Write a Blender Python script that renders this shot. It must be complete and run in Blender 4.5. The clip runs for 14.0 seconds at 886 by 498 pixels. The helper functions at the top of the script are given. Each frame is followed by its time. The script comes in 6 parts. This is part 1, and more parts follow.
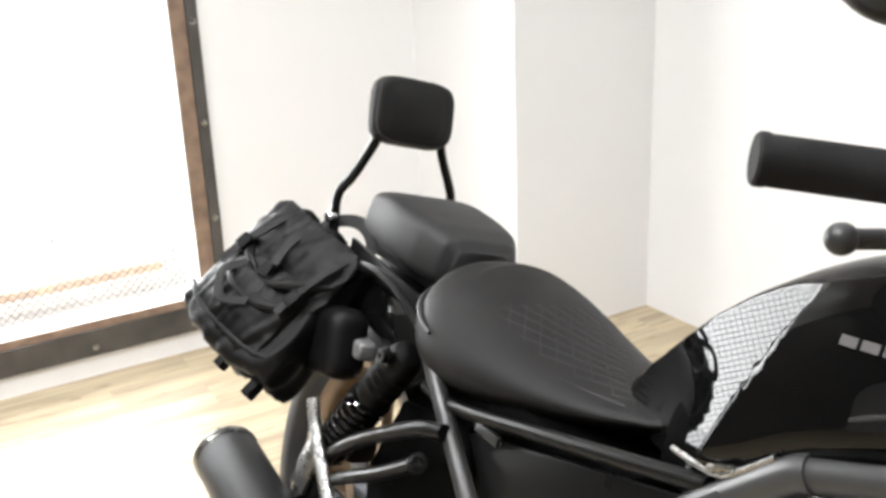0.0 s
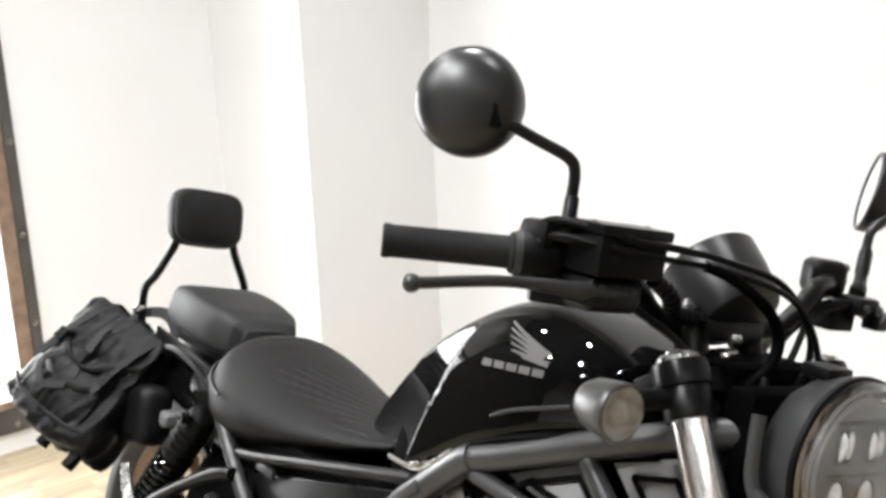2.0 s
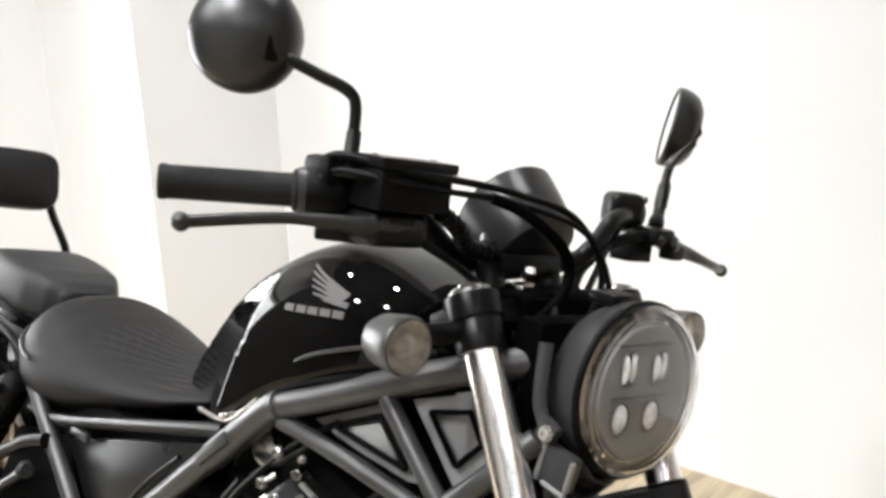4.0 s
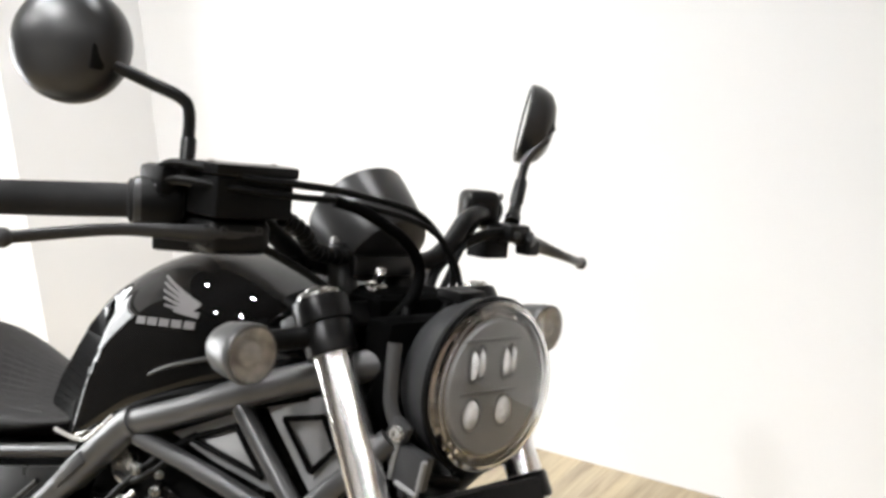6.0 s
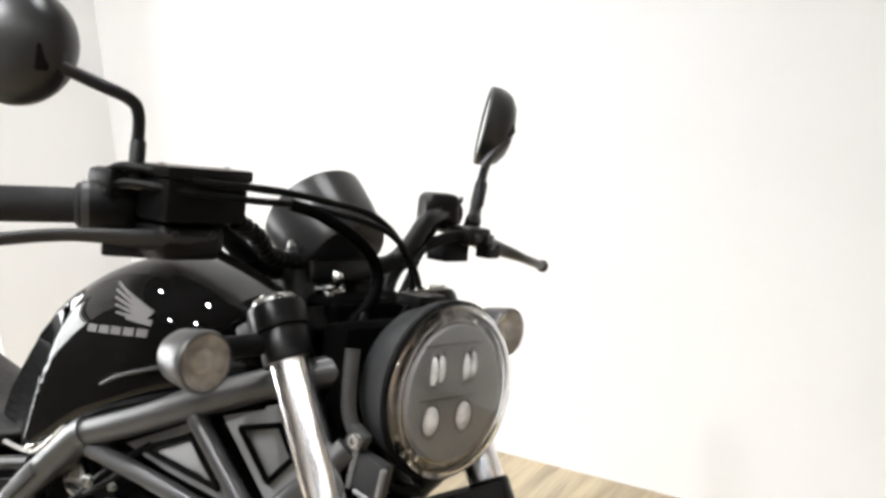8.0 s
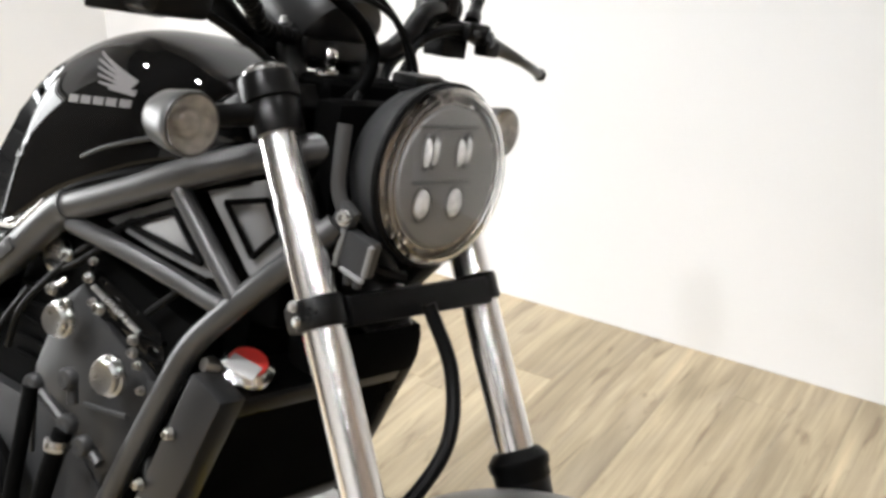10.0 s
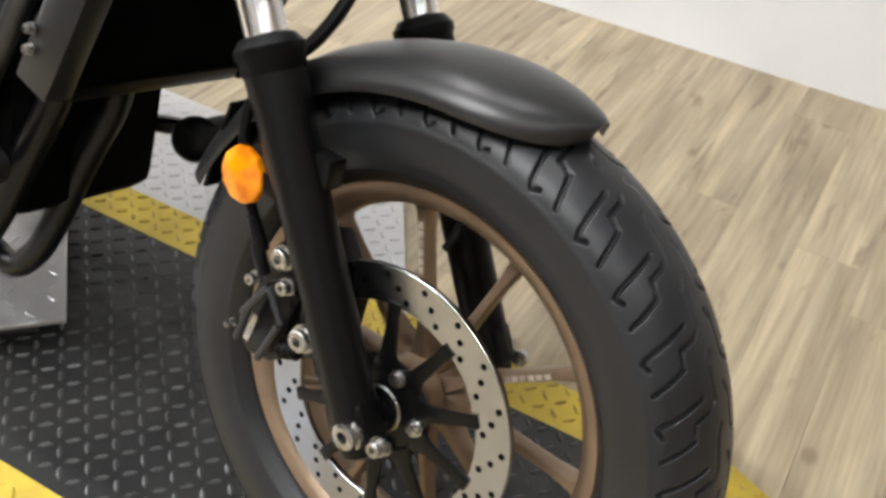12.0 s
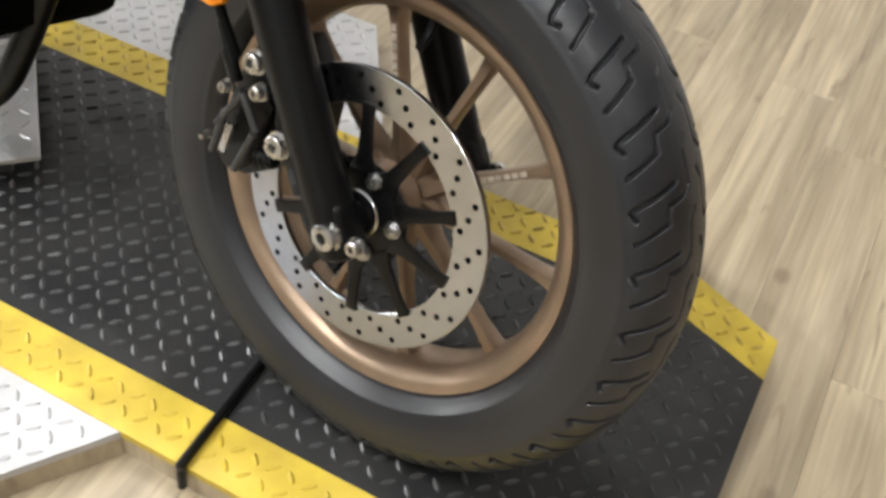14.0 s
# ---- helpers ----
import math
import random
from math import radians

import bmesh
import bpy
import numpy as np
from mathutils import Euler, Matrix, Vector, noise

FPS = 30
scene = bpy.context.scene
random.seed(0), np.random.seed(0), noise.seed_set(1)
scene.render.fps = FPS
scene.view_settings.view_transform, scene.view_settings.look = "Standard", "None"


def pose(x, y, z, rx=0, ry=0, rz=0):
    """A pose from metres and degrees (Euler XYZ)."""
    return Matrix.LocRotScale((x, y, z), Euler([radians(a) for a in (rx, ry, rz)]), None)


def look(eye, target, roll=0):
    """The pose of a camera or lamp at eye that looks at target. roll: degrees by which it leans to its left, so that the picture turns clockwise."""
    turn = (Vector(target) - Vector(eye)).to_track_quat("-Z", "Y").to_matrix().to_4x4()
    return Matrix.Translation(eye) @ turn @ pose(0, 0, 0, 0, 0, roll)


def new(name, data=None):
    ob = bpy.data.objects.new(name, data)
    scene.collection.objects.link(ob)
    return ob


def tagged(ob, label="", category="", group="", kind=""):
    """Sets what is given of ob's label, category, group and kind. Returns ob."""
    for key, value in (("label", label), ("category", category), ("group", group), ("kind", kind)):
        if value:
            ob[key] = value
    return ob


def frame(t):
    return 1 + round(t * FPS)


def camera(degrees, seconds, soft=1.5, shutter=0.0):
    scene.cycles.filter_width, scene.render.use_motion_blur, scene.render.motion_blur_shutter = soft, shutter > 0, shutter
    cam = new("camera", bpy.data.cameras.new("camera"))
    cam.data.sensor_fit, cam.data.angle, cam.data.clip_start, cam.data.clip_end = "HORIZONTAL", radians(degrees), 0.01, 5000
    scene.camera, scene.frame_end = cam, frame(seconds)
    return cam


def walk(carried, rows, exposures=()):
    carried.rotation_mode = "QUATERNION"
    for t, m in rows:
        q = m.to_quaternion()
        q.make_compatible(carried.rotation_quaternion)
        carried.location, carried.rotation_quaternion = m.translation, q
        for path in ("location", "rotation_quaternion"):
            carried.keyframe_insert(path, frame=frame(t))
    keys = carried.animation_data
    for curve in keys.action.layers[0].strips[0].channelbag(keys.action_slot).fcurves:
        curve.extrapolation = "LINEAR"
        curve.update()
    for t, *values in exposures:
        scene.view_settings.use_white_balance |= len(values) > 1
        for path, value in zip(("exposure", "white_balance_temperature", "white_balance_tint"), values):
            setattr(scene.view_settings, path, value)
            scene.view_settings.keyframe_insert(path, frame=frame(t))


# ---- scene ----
cam = camera(47.0, 14.0, soft=3.3)
# seconds, eye, target, roll
PATH = [
    (0, (1.3571, -0.5059, 1.2839), (0.5199, -0.072, 0.9511), -2.18),
    (0.5, (1.5804, -0.4562, 1.3025), (0.7204, -0.055, 0.9874), -2.97),
    (1, (1.6544, -0.5326, 1.3205), (0.8501, -0.0147, 1.0291), -4.60),
    (1.5, (1.6987, -0.625, 1.3478), (0.9315, -0.0456, 1.0728), -4.08),
    (2, (1.7247, -0.601, 1.358), (0.9523, -0.0153, 1.1123), -2.27),
    (2.5, (1.7313, -0.5632, 1.3553), (0.9682, 0.0327, 1.1051), -2.47),
    (3, (1.7465, -0.5534, 1.348), (1.0078, 0.071, 1.0941), -2.39),
    (3.5, (1.7598, -0.54, 1.3344), (1.0561, 0.1139, 1.0565), -2.24),
    (4, (1.7732, -0.5316, 1.3252), (1.0893, 0.14, 1.04), -2.35),
    (6.3, (1.8215, -0.488, 1.3211), (1.2347, 0.2201, 1.0455), -3.32),
    (6.5, (1.823, -0.4859, 1.321), (1.2131, 0.2528, 1.034), -3.40),
    (7, (1.8224, -0.4762, 1.3244), (1.2222, 0.2726, 1.0432), -3.76),
    (7.2, (1.8216, -0.4752, 1.3244), (1.2501, 0.248, 1.0563), -3.57),
    (9.3, (1.7978, -0.478, 1.2755), (1.2488, 0.2402, 0.9507), -2.02),
    (9.5, (1.7981, -0.479, 1.2676), (1.2319, 0.2612, 0.905), -1.43),
    (10, (1.799, -0.4822, 1.2362), (1.2517, 0.2447, 0.8213), 0.35),
    (10.5, (1.7989, -0.4834, 1.2008), (1.2793, 0.2277, 0.7272), 2.32),
    (11, (1.81, -0.4861, 1.1652), (1.3348, 0.2156, 0.6343), 3.43),
    (11.5, (1.8328, -0.5127, 1.1186), (1.4137, 0.1752, 0.5261), 5.12),
    (12, (1.8535, -0.5548, 1.0797), (1.4699, 0.1218, 0.4512), 6.15),
    (12.5, (1.8747, -0.58, 1.0467), (1.5157, 0.0808, 0.3875), 6.21),
    (13, (1.8873, -0.5882, 1.0275), (1.5587, 0.0604, 0.3409), 7.60),
    (13.5, (1.9008, -0.5998, 1.0011), (1.5841, 0.0433, 0.3039), 7.44),
    (14, (1.8909, -0.5969, 1.0229), (1.5701, 0.0297, 0.3126), 6.46),
]
EXPOSURES = [(0, -0.13), (2, -0.08), (3.5, -0.04), (7, 0.01), (9.5, -0.01), (10, -0.05), (11, -0.17), (12, -0.23), (13, -0.21), (14, -0.17)]
walk(cam, [(t, look(eye, target, roll)) for t, eye, target, roll in PATH], EXPOSURES)

# the room's axes run 3.7 degrees off the motorcycle's, which leans on its stand
ROOM = pose(0, 0, 0, 0, 0, 3.73)
BIKE = pose(0, 0, 0, -17.1, 0, 0)
FLOOR = -0.051
TOP = 3.1
PIVOT = Vector((1.598, 0, 0))
RAKE = radians(28)
STEER = Matrix.Translation(PIVOT) @ Matrix.Rotation(radians(-6.04), 4, Vector((-math.sin(RAKE), 0, math.cos(RAKE)))) @ Matrix.Translation(-PIVOT)

# ---- light ----
world = bpy.data.worlds.new("world")
scene.world = world
world.use_nodes = True
wn = world.node_tree.nodes
sky = wn.new("ShaderNodeTexSky")
sky.sky_type, sky.sun_disc = "NISHITA", False
sky.sun_elevation, sky.sun_rotation = radians(35), radians(100)
world.node_tree.links.new(sky.outputs[0], wn["Background"].inputs[0])
wn["Background"].inputs[1].default_value = 0.15


def area(name, m, w, h, watts, colour):
    d = bpy.data.lights.new(name, "AREA")
    d.shape, d.size, d.size_y, d.energy, d.color = "RECTANGLE", w, h, watts, colour
    ob = new(name, d)
    ob.matrix_world = m
    return ob


# daylight in the meshed opening, and the small downlights in the ceiling
area("daylight", ROOM @ pose(-1.66, -0.31, 0.81, 0, -90, 0), 1.34, 1.1, 54, (0.95, 0.98, 1))
# the two at v -3.7 are added, unseen, to brighten the back wall
SPOTS = [(0.2, -0.9), (1.0, -1.3), (0.1, -1.9), (1.5, 0.5), (0.3, 0.7), (2.6, -1.6), (3.5, -0.9), (1.7, -2.0), (-0.8, 0.1), (-0.9, -1.7), (3.9, 0.4), (3.6, -2.0), (0.9, -3.7), (2.6, -3.7)]
for cu, cv in SPOTS:
    d = bpy.data.lights.new("spot_glow", "SPOT")
    watts = 125 if cv < -3 else 45 if cu > 2.4 else 64 if cu > 1.4 else 185 if cv < -0.5 else 135
    d.energy, d.spot_size, d.spot_blend, d.shadow_soft_size, d.color = watts, radians(130), 0.8, 0.04, (0.99, 0.995, 1.0)
    new("spot_glow", d).matrix_world = ROOM @ pose(cu, cv, TOP - 0.075)


# ---- materials ----
def material(name, colour, rough=0.5, metal=0.0, vary=0.15, scale=12.0, grain=0.0, grain_scale=300.0, coat=0.0, rough_vary=0.08, tint=None, per_object=0.0, glow=0.0, shine=0.5):
    m = bpy.data.materials.new(name)
    m.use_nodes = True
    nt = m.node_tree
    nodes, links = nt.nodes, nt.links
    b = nodes["Principled BSDF"]
    at = nodes.new("ShaderNodeTexCoord")
    big = nodes.new("ShaderNodeTexNoise")
    big.inputs["Scale"].default_value, big.inputs["Detail"].default_value = scale, 6
    links.new(at.outputs["Object"], big.inputs["Vector"])
    ramp = nodes.new("ShaderNodeMapRange")
    ramp.inputs["From Min"].default_value, ramp.inputs["From Max"].default_value = 0.3, 0.7
    links.new(big.outputs["Fac"], ramp.inputs["Value"])
    mix = nodes.new("ShaderNodeMix")
    mix.data_type = "RGBA"
    other = tint or [c * (1 - 2 * vary) for c in colour]
    mix.inputs["A"].default_value = (*[min(1, c * (1 + vary)) for c in colour], 1)
    mix.inputs["B"].default_value = (*other, 1)
    links.new(ramp.outputs["Result"], mix.inputs["Factor"])
    out = mix.outputs["Result"]
    if per_object:
        info = nodes.new("ShaderNodeObjectInfo")
        hsv = nodes.new("ShaderNodeHueSaturation")
        mr = nodes.new("ShaderNodeMapRange")
        mr.inputs["To Min"].default_value, mr.inputs["To Max"].default_value = 1 - per_object, 1 + per_object
        links.new(info.outputs["Random"], mr.inputs["Value"])
        links.new(mr.outputs["Result"], hsv.inputs["Value"])
        links.new(out, hsv.inputs["Color"])
        out = hsv.outputs["Color"]
    links.new(out, b.inputs["Base Color"])
    rr = nodes.new("ShaderNodeMapRange")
    rr.inputs["To Min"].default_value, rr.inputs["To Max"].default_value = max(0.02, rough - rough_vary), min(1, rough + rough_vary)
    links.new(big.outputs["Fac"], rr.inputs["Value"])
    links.new(rr.outputs["Result"], b.inputs["Roughness"])
    b.inputs["Metallic"].default_value = metal
    b.inputs["Specular IOR Level"].default_value = shine
    b.inputs["Coat Weight"].default_value = coat
    b.inputs["Coat Roughness"].default_value = 0.015
    if grain:
        fine = nodes.new("ShaderNodeTexNoise")
        fine.inputs["Scale"].default_value, fine.inputs["Detail"].default_value = grain_scale, 4
        links.new(at.outputs["Object"], fine.inputs["Vector"])
        bump = nodes.new("ShaderNodeBump")
        bump.inputs["Strength"].default_value, bump.inputs["Distance"].default_value = grain, 0.002
        links.new(fine.outputs["Fac"], bump.inputs["Height"])
        links.new(bump.outputs["Normal"], b.inputs["Normal"])
    if glow:
        b.inputs["Emission Color"].default_value = (*colour, 1)
        b.inputs["Emission Strength"].default_value = glow
    return m


def plank_material():
    """Weathered pale oak boards: streaks along each board, knots, and a tone of its own for each board."""
    m = bpy.data.materials.new("weathered_oak")
    m.use_nodes = True
    nt = m.node_tree
    nodes, links = nt.nodes, nt.links
    b = nodes["Principled BSDF"]
    at = nodes.new("ShaderNodeTexCoord")
    info = nodes.new("ShaderNodeObjectInfo")
    shift = nodes.new("ShaderNodeVectorMath")
    shift.operation = "ADD"
    wide = nodes.new("ShaderNodeCombineXYZ")
    times = nodes.new("ShaderNodeMath")
    times.operation = "MULTIPLY"
    times.inputs[1].default_value = 57
    links.new(info.outputs["Random"], times.inputs[0])
    for k in range(3):
        links.new(times.outputs[0], wide.inputs[k])
    links.new(at.outputs["Object"], shift.inputs[0])
    links.new(wide.outputs[0], shift.inputs[1])

    def streaks(sx, sy, detail, distort):
        mp = nodes.new("ShaderNodeMapping")
        mp.inputs["Scale"].default_value = (sx, sy, 8)
        links.new(shift.outputs[0], mp.inputs["Vector"])
        n = nodes.new("ShaderNodeTexNoise")
        n.inputs["Scale"].default_value, n.inputs["Detail"].default_value, n.inputs["Distortion"].default_value = 1, detail, distort
        links.new(mp.outputs[0], n.inputs["Vector"])
        return n
    broad, fine, knots = streaks(11, 1.3, 7, 0.7), streaks(95, 3.5, 6, 0.4), streaks(30, 5, 4, 1.0)
    ramp = nodes.new("ShaderNodeValToRGB")
    e = ramp.color_ramp.elements
    e[0].position, e[0].color = 0.35, (0.272, 0.217, 0.141, 1)
    e[1].position, e[1].color = 0.67, (0.445, 0.365, 0.242, 1)
    mid = e.new(0.5)
    mid.color = (0.362, 0.293, 0.193, 1)
    links.new(broad.outputs["Fac"], ramp.inputs["Fac"])
    over = nodes.new("ShaderNodeMix")
    over.data_type, over.blend_type = "RGBA", "OVERLAY"
    over.inputs["Factor"].default_value = 0.46
    links.new(ramp.outputs["Color"], over.inputs["A"])
    links.new(fine.outputs["Fac"], over.inputs["B"])
    middle = streaks(34, 2.6, 5, 0.9)
    tone = nodes.new("ShaderNodeMapRange")
    tone.inputs["From Min"].default_value, tone.inputs["From Max"].default_value = 0.3, 0.7
    tone.inputs["To Min"].default_value, tone.inputs["To Max"].default_value = 0.9, 1.06
    links.new(middle.outputs["Fac"], tone.inputs["Value"])
    toned = nodes.new("ShaderNodeVectorMath")
    toned.operation = "SCALE"
    links.new(over.outputs["Result"], toned.inputs[0])
    links.new(tone.outputs["Result"], toned.inputs["Scale"])
    spot = nodes.new("ShaderNodeMapRange")
    spot.inputs["From Min"].default_value, spot.inputs["From Max"].default_value = 0.6, 0.72
    links.new(knots.outputs["Fac"], spot.inputs["Value"])
    dark = nodes.new("ShaderNodeMix")
    dark.data_type = "RGBA"
    dark.inputs["B"].default_value = (0.13, 0.09, 0.055, 1)
    half = nodes.new("ShaderNodeMath")
    half.operation = "MULTIPLY"
    half.inputs[1].default_value = 0.6
    links.new(spot.outputs["Result"], half.inputs[0])
    links.new(half.outputs[0], dark.inputs["Factor"])
    links.new(toned.outputs[0], dark.inputs["A"])
    hsv = nodes.new("ShaderNodeHueSaturation")
    mr = nodes.new("ShaderNodeMapRange")
    mr.inputs["To Min"].default_value, mr.inputs["To Max"].default_value = 0.96, 1.03
    links.new(info.outputs["Random"], mr.inputs["Value"])
    links.new(mr.outputs["Result"], hsv.inputs["Value"])
    # grey weathering in patches, and round knots here and there
    patch = streaks(8, 2.0, 7, 1.0)
    worn = nodes.new("ShaderNodeMapRange")
    worn.inputs["From Min"].default_value, worn.inputs["From Max"].default_value = 0.48, 0.66
    worn.inputs["To Max"].default_value = 0.24
    links.new(patch.outputs["Fac"], worn.inputs["Value"])
    grey = nodes.new("ShaderNodeMix")
    grey.data_type = "RGBA"
    grey.inputs["B"].default_value = (0.3, 0.255, 0.205, 1)
    links.new(worn.outputs["Result"], grey.inputs["Factor"])
    links.new(dark.outputs["Result"], grey.inputs["A"])
    lie = nodes.new("ShaderNodeMapping")
    lie.inputs["Scale"].default_value = (7, 4.4, 0)
    links.new(shift.outputs[0], lie.inputs["Vector"])
    cell = nodes.new("ShaderNodeTexVoronoi")
    cell.inputs["Scale"].default_value = 1
    links.new(lie.outputs[0], cell.inputs["Vector"])
    eye = nodes.new("ShaderNodeMapRange")
    eye.inputs["From Min"].default_value, eye.inputs["From Max"].default_value = 0.05, 0.11
    eye.inputs["To Min"].default_value, eye.inputs["To Max"].default_value = 0.6, 0.0
    links.new(cell.outputs["Distance"], eye.inputs["Value"])
    knot = nodes.new("ShaderNodeMix")
    knot.data_type = "RGBA"
    knot.inputs["B"].default_value = (0.14, 0.1, 0.065, 1)
    links.new(eye.outputs["Result"], knot.inputs["Factor"])
    links.new(grey.outputs["Result"], knot.inputs["A"])
    links.new(knot.outputs["Result"], hsv.inputs["Color"])
    links.new(hsv.outputs["Color"], b.inputs["Base Color"])
    b.inputs["Roughness"].default_value = 0.42
    bump = nodes.new("ShaderNodeBump")
    bump.inputs["Strength"].default_value, bump.inputs["Distance"].default_value = 0.25, 0.001
    links.new(fine.outputs["Fac"], bump.inputs["Height"])
    links.new(bump.outputs["Normal"], b.inputs["Normal"])
    return m


def glass_material(name, colour=(1, 1, 1), rough=0.0, ior=1.45):
    m = bpy.data.materials.new(name)
    m.use_nodes = True
    b = m.node_tree.nodes["Principled BSDF"]
    b.inputs["Base Color"].default_value = (*colour, 1)
    b.inputs["Roughness"].default_value, b.inputs["IOR"].default_value = rough, ior
    b.inputs["Transmission Weight"].default_value = 1
    return m


# very dark tone for an unseen wall, so the tank reflects black
DARK_TAN_WALL = material("dark_tan_wall_for_reflections", (0.055, 0.047, 0.039), 0.6, vary=0.15, scale=3, grain=0.1, grain_scale=90)
PEACH_WALL = material("warm_tan_wall_paint", (0.44, 0.35, 0.275), 0.6, vary=0.05, scale=2, grain=0.1, grain_scale=90)
DARK_CEILING = material("dark_brown_ceiling_paint", (0.055, 0.042, 0.032), 0.7, vary=0.15, scale=3, grain=0.1, grain_scale=90)
WALL = material("white_wall_paint", (0.795, 0.797, 0.8), 0.55, vary=0.012, scale=1.5, grain=0.12, grain_scale=90)
OAK = plank_material()
PAINT = material("black_gloss_paint", (0.003, 0.003, 0.003), 0.1, vary=0.1, coat=0.65, rough_vary=0.02, scale=3, shine=0.0)
MUDGUARD = material("matte_metallic_black_paint", (0.041, 0.0405, 0.0405), 0.36, 0.6, vary=0.1, grain=0.05, grain_scale=600, shine=0.5)
SATIN = material("satin_black_paint", (0.003, 0.003, 0.0031), 0.3, vary=0.12, grain=0.04, grain_scale=500, shine=0.22)
FRAME = material("black_frame_paint", (0.036, 0.036, 0.0363), 0.36, 0.25, vary=0.12, shine=0.6)
PLASTIC = material("black_textured_plastic", (0.0028, 0.0028, 0.0029), 0.42, vary=0.15, grain=0.25, grain_scale=900, shine=0.1)
# engine black, also painted in as the dark of disc holes and trellis gaps
DEEP = material("black_engine_paint_and_gap_shade", (0.002, 0.002, 0.002), 0.6, vary=0.25, grain=0.15, grain_scale=200, shine=0.02)
CASE = material("grey_crankcase_paint", (0.025, 0.0252, 0.026), 0.34, vary=0.16, grain=0.1, grain_scale=500, shine=0.4)
SMOOTH_BLACK = material("smooth_black_plastic", (0.012, 0.012, 0.0122), 0.33, vary=0.12, grain=0.04, grain_scale=600, shine=0.5)
PANEL = material("grey_black_panel_plastic", (0.17, 0.17, 0.171), 0.4, vary=0.12, grain=0.2, grain_scale=700, shine=0.45)
RUBBER = material("tyre_rubber", (0.0074, 0.0078, 0.0088), 0.38, vary=0.35, scale=9, grain=0.2, grain_scale=350, rough_vary=0.14, tint=(0.0175, 0.0182, 0.02), shine=0.44)
GRIP = material("grip_rubber", (0.015, 0.015, 0.0153), 0.65, vary=0.15, grain=0.35, grain_scale=700, shine=0.14)
VINYL = material("black_seat_vinyl", (0.0085, 0.0081, 0.008), 0.5, vary=0.12, scale=6, grain=0.3, grain_scale=650, shine=0.17)
VINYL_GREY = material("charcoal_seat_fabric", (0.0095, 0.0095, 0.0099), 0.5, vary=0.12, scale=10, grain=0.4, grain_scale=800, shine=0.34)
THREAD = material("seat_thread", (0.025, 0.024, 0.024), 0.7, vary=0.1, shine=0.3)
CANVAS = material("black_canvas", (0.0042, 0.0042, 0.0044), 0.4, vary=0.3, scale=14, grain=0.3, grain_scale=900, shine=0.16)
WEB = material("black_webbing", (0.01, 0.01, 0.0104), 0.5, vary=0.2, grain=0.4, grain_scale=1200, shine=0.2)
CHROME = material("chrome", (0.95, 0.94, 0.94), 0.2, 1.0, vary=0.02, rough_vary=0.03)
STEEL = material("zinc_steel", (0.46, 0.455, 0.44), 0.28, 1.0, vary=0.12, grain=0.1, scale=60)
DISC = material("brushed_disc_steel", (0.42, 0.437, 0.468), 0.22, 1.0, vary=0.05, scale=25, grain=0.03, grain_scale=250)
brushed = DISC.node_tree
round_axis = brushed.nodes.new("ShaderNodeTangent")
round_axis.direction_type, round_axis.axis = "RADIAL", "Y"
brushed.links.new(round_axis.outputs["Tangent"], brushed.nodes["Principled BSDF"].inputs["Tangent"])
brushed.nodes["Principled BSDF"].inputs["Anisotropic"].default_value = 0.75
BRONZE = material("bronze_wheel_paint", (0.25, 0.175, 0.115), 0.36, 0.5, vary=0.12, scale=14, grain=0.05)
MUFFLER = material("black_exhaust_coat", (0.008, 0.008, 0.0082), 0.4, vary=0.15, grain=0.1, grain_scale=400, shine=0.42)
PLATE = material("black_floor_plate", (0.0125, 0.0125, 0.0127), 0.4, vary=0.35, scale=7, grain=0.25, grain_scale=160, rough_vary=0.15, tint=(0.023, 0.0225, 0.0212), shine=0.34)
YELLOW = material("yellow_floor_paint", (0.5, 0.365, 0.035), 0.5, vary=0.12, scale=14, grain=0.25, grain_scale=140, tint=(0.4, 0.285, 0.03))
# darker yellow: wear and the lugs' shaded sides in one colour
WORN_SHADED_YELLOW = material("worn_and_shaded_yellow_tread", (0.46, 0.33, 0.04), 0.45, vary=0.2, scale=60, tint=(0.27, 0.19, 0.035))
ALLOY = material("aluminium_tread_plate", (0.52, 0.52, 0.52), 0.42, 0.8, vary=0.12, scale=8, grain=0.05, grain_scale=90, rough_vary=0.1)
LUG_DARK = material("worn_black_tread", (0.03, 0.03, 0.03), 0.3, 0.2, vary=0.4, scale=40, tint=(0.07, 0.07, 0.07))
AMBER = material("amber_reflector", (0.75, 0.26, 0.0005), 0.16, vary=0.2, scale=60, grain=0.25, grain_scale=150, shine=0.5, tint=(0.55, 0.13, 0.0005))
RED = material("red_cap_label", (0.65, 0.05, 0.04), 0.35, vary=0.1)
BADGE = material("silver_badge", (0.085, 0.08, 0.08), 0.5, 0.0, vary=0.1, shine=0.2)
BADGE_PALE = material("pale_cast_lettering", (0.4, 0.34, 0.27), 0.5, vary=0.2, scale=80)
WHITE_PLATE = material("white_painted_tread_plate", (0.43, 0.426, 0.422), 0.45, vary=0.06, scale=8, grain=0.15, grain_scale=120)
CONCRETE = material("pale_concrete", (0.42, 0.4, 0.37), 0.8, vary=0.1, scale=5, grain=0.3)
RUST = material("worn_brown_steel", (0.13, 0.085, 0.06), 0.7, vary=0.25, scale=22, grain=0.5, grain_scale=120, tint=(0.27, 0.19, 0.135))
DARKSTEEL = material("dark_steel_bar", (0.09, 0.085, 0.08), 0.5, 0.3, vary=0.2, scale=8, grain=0.2)
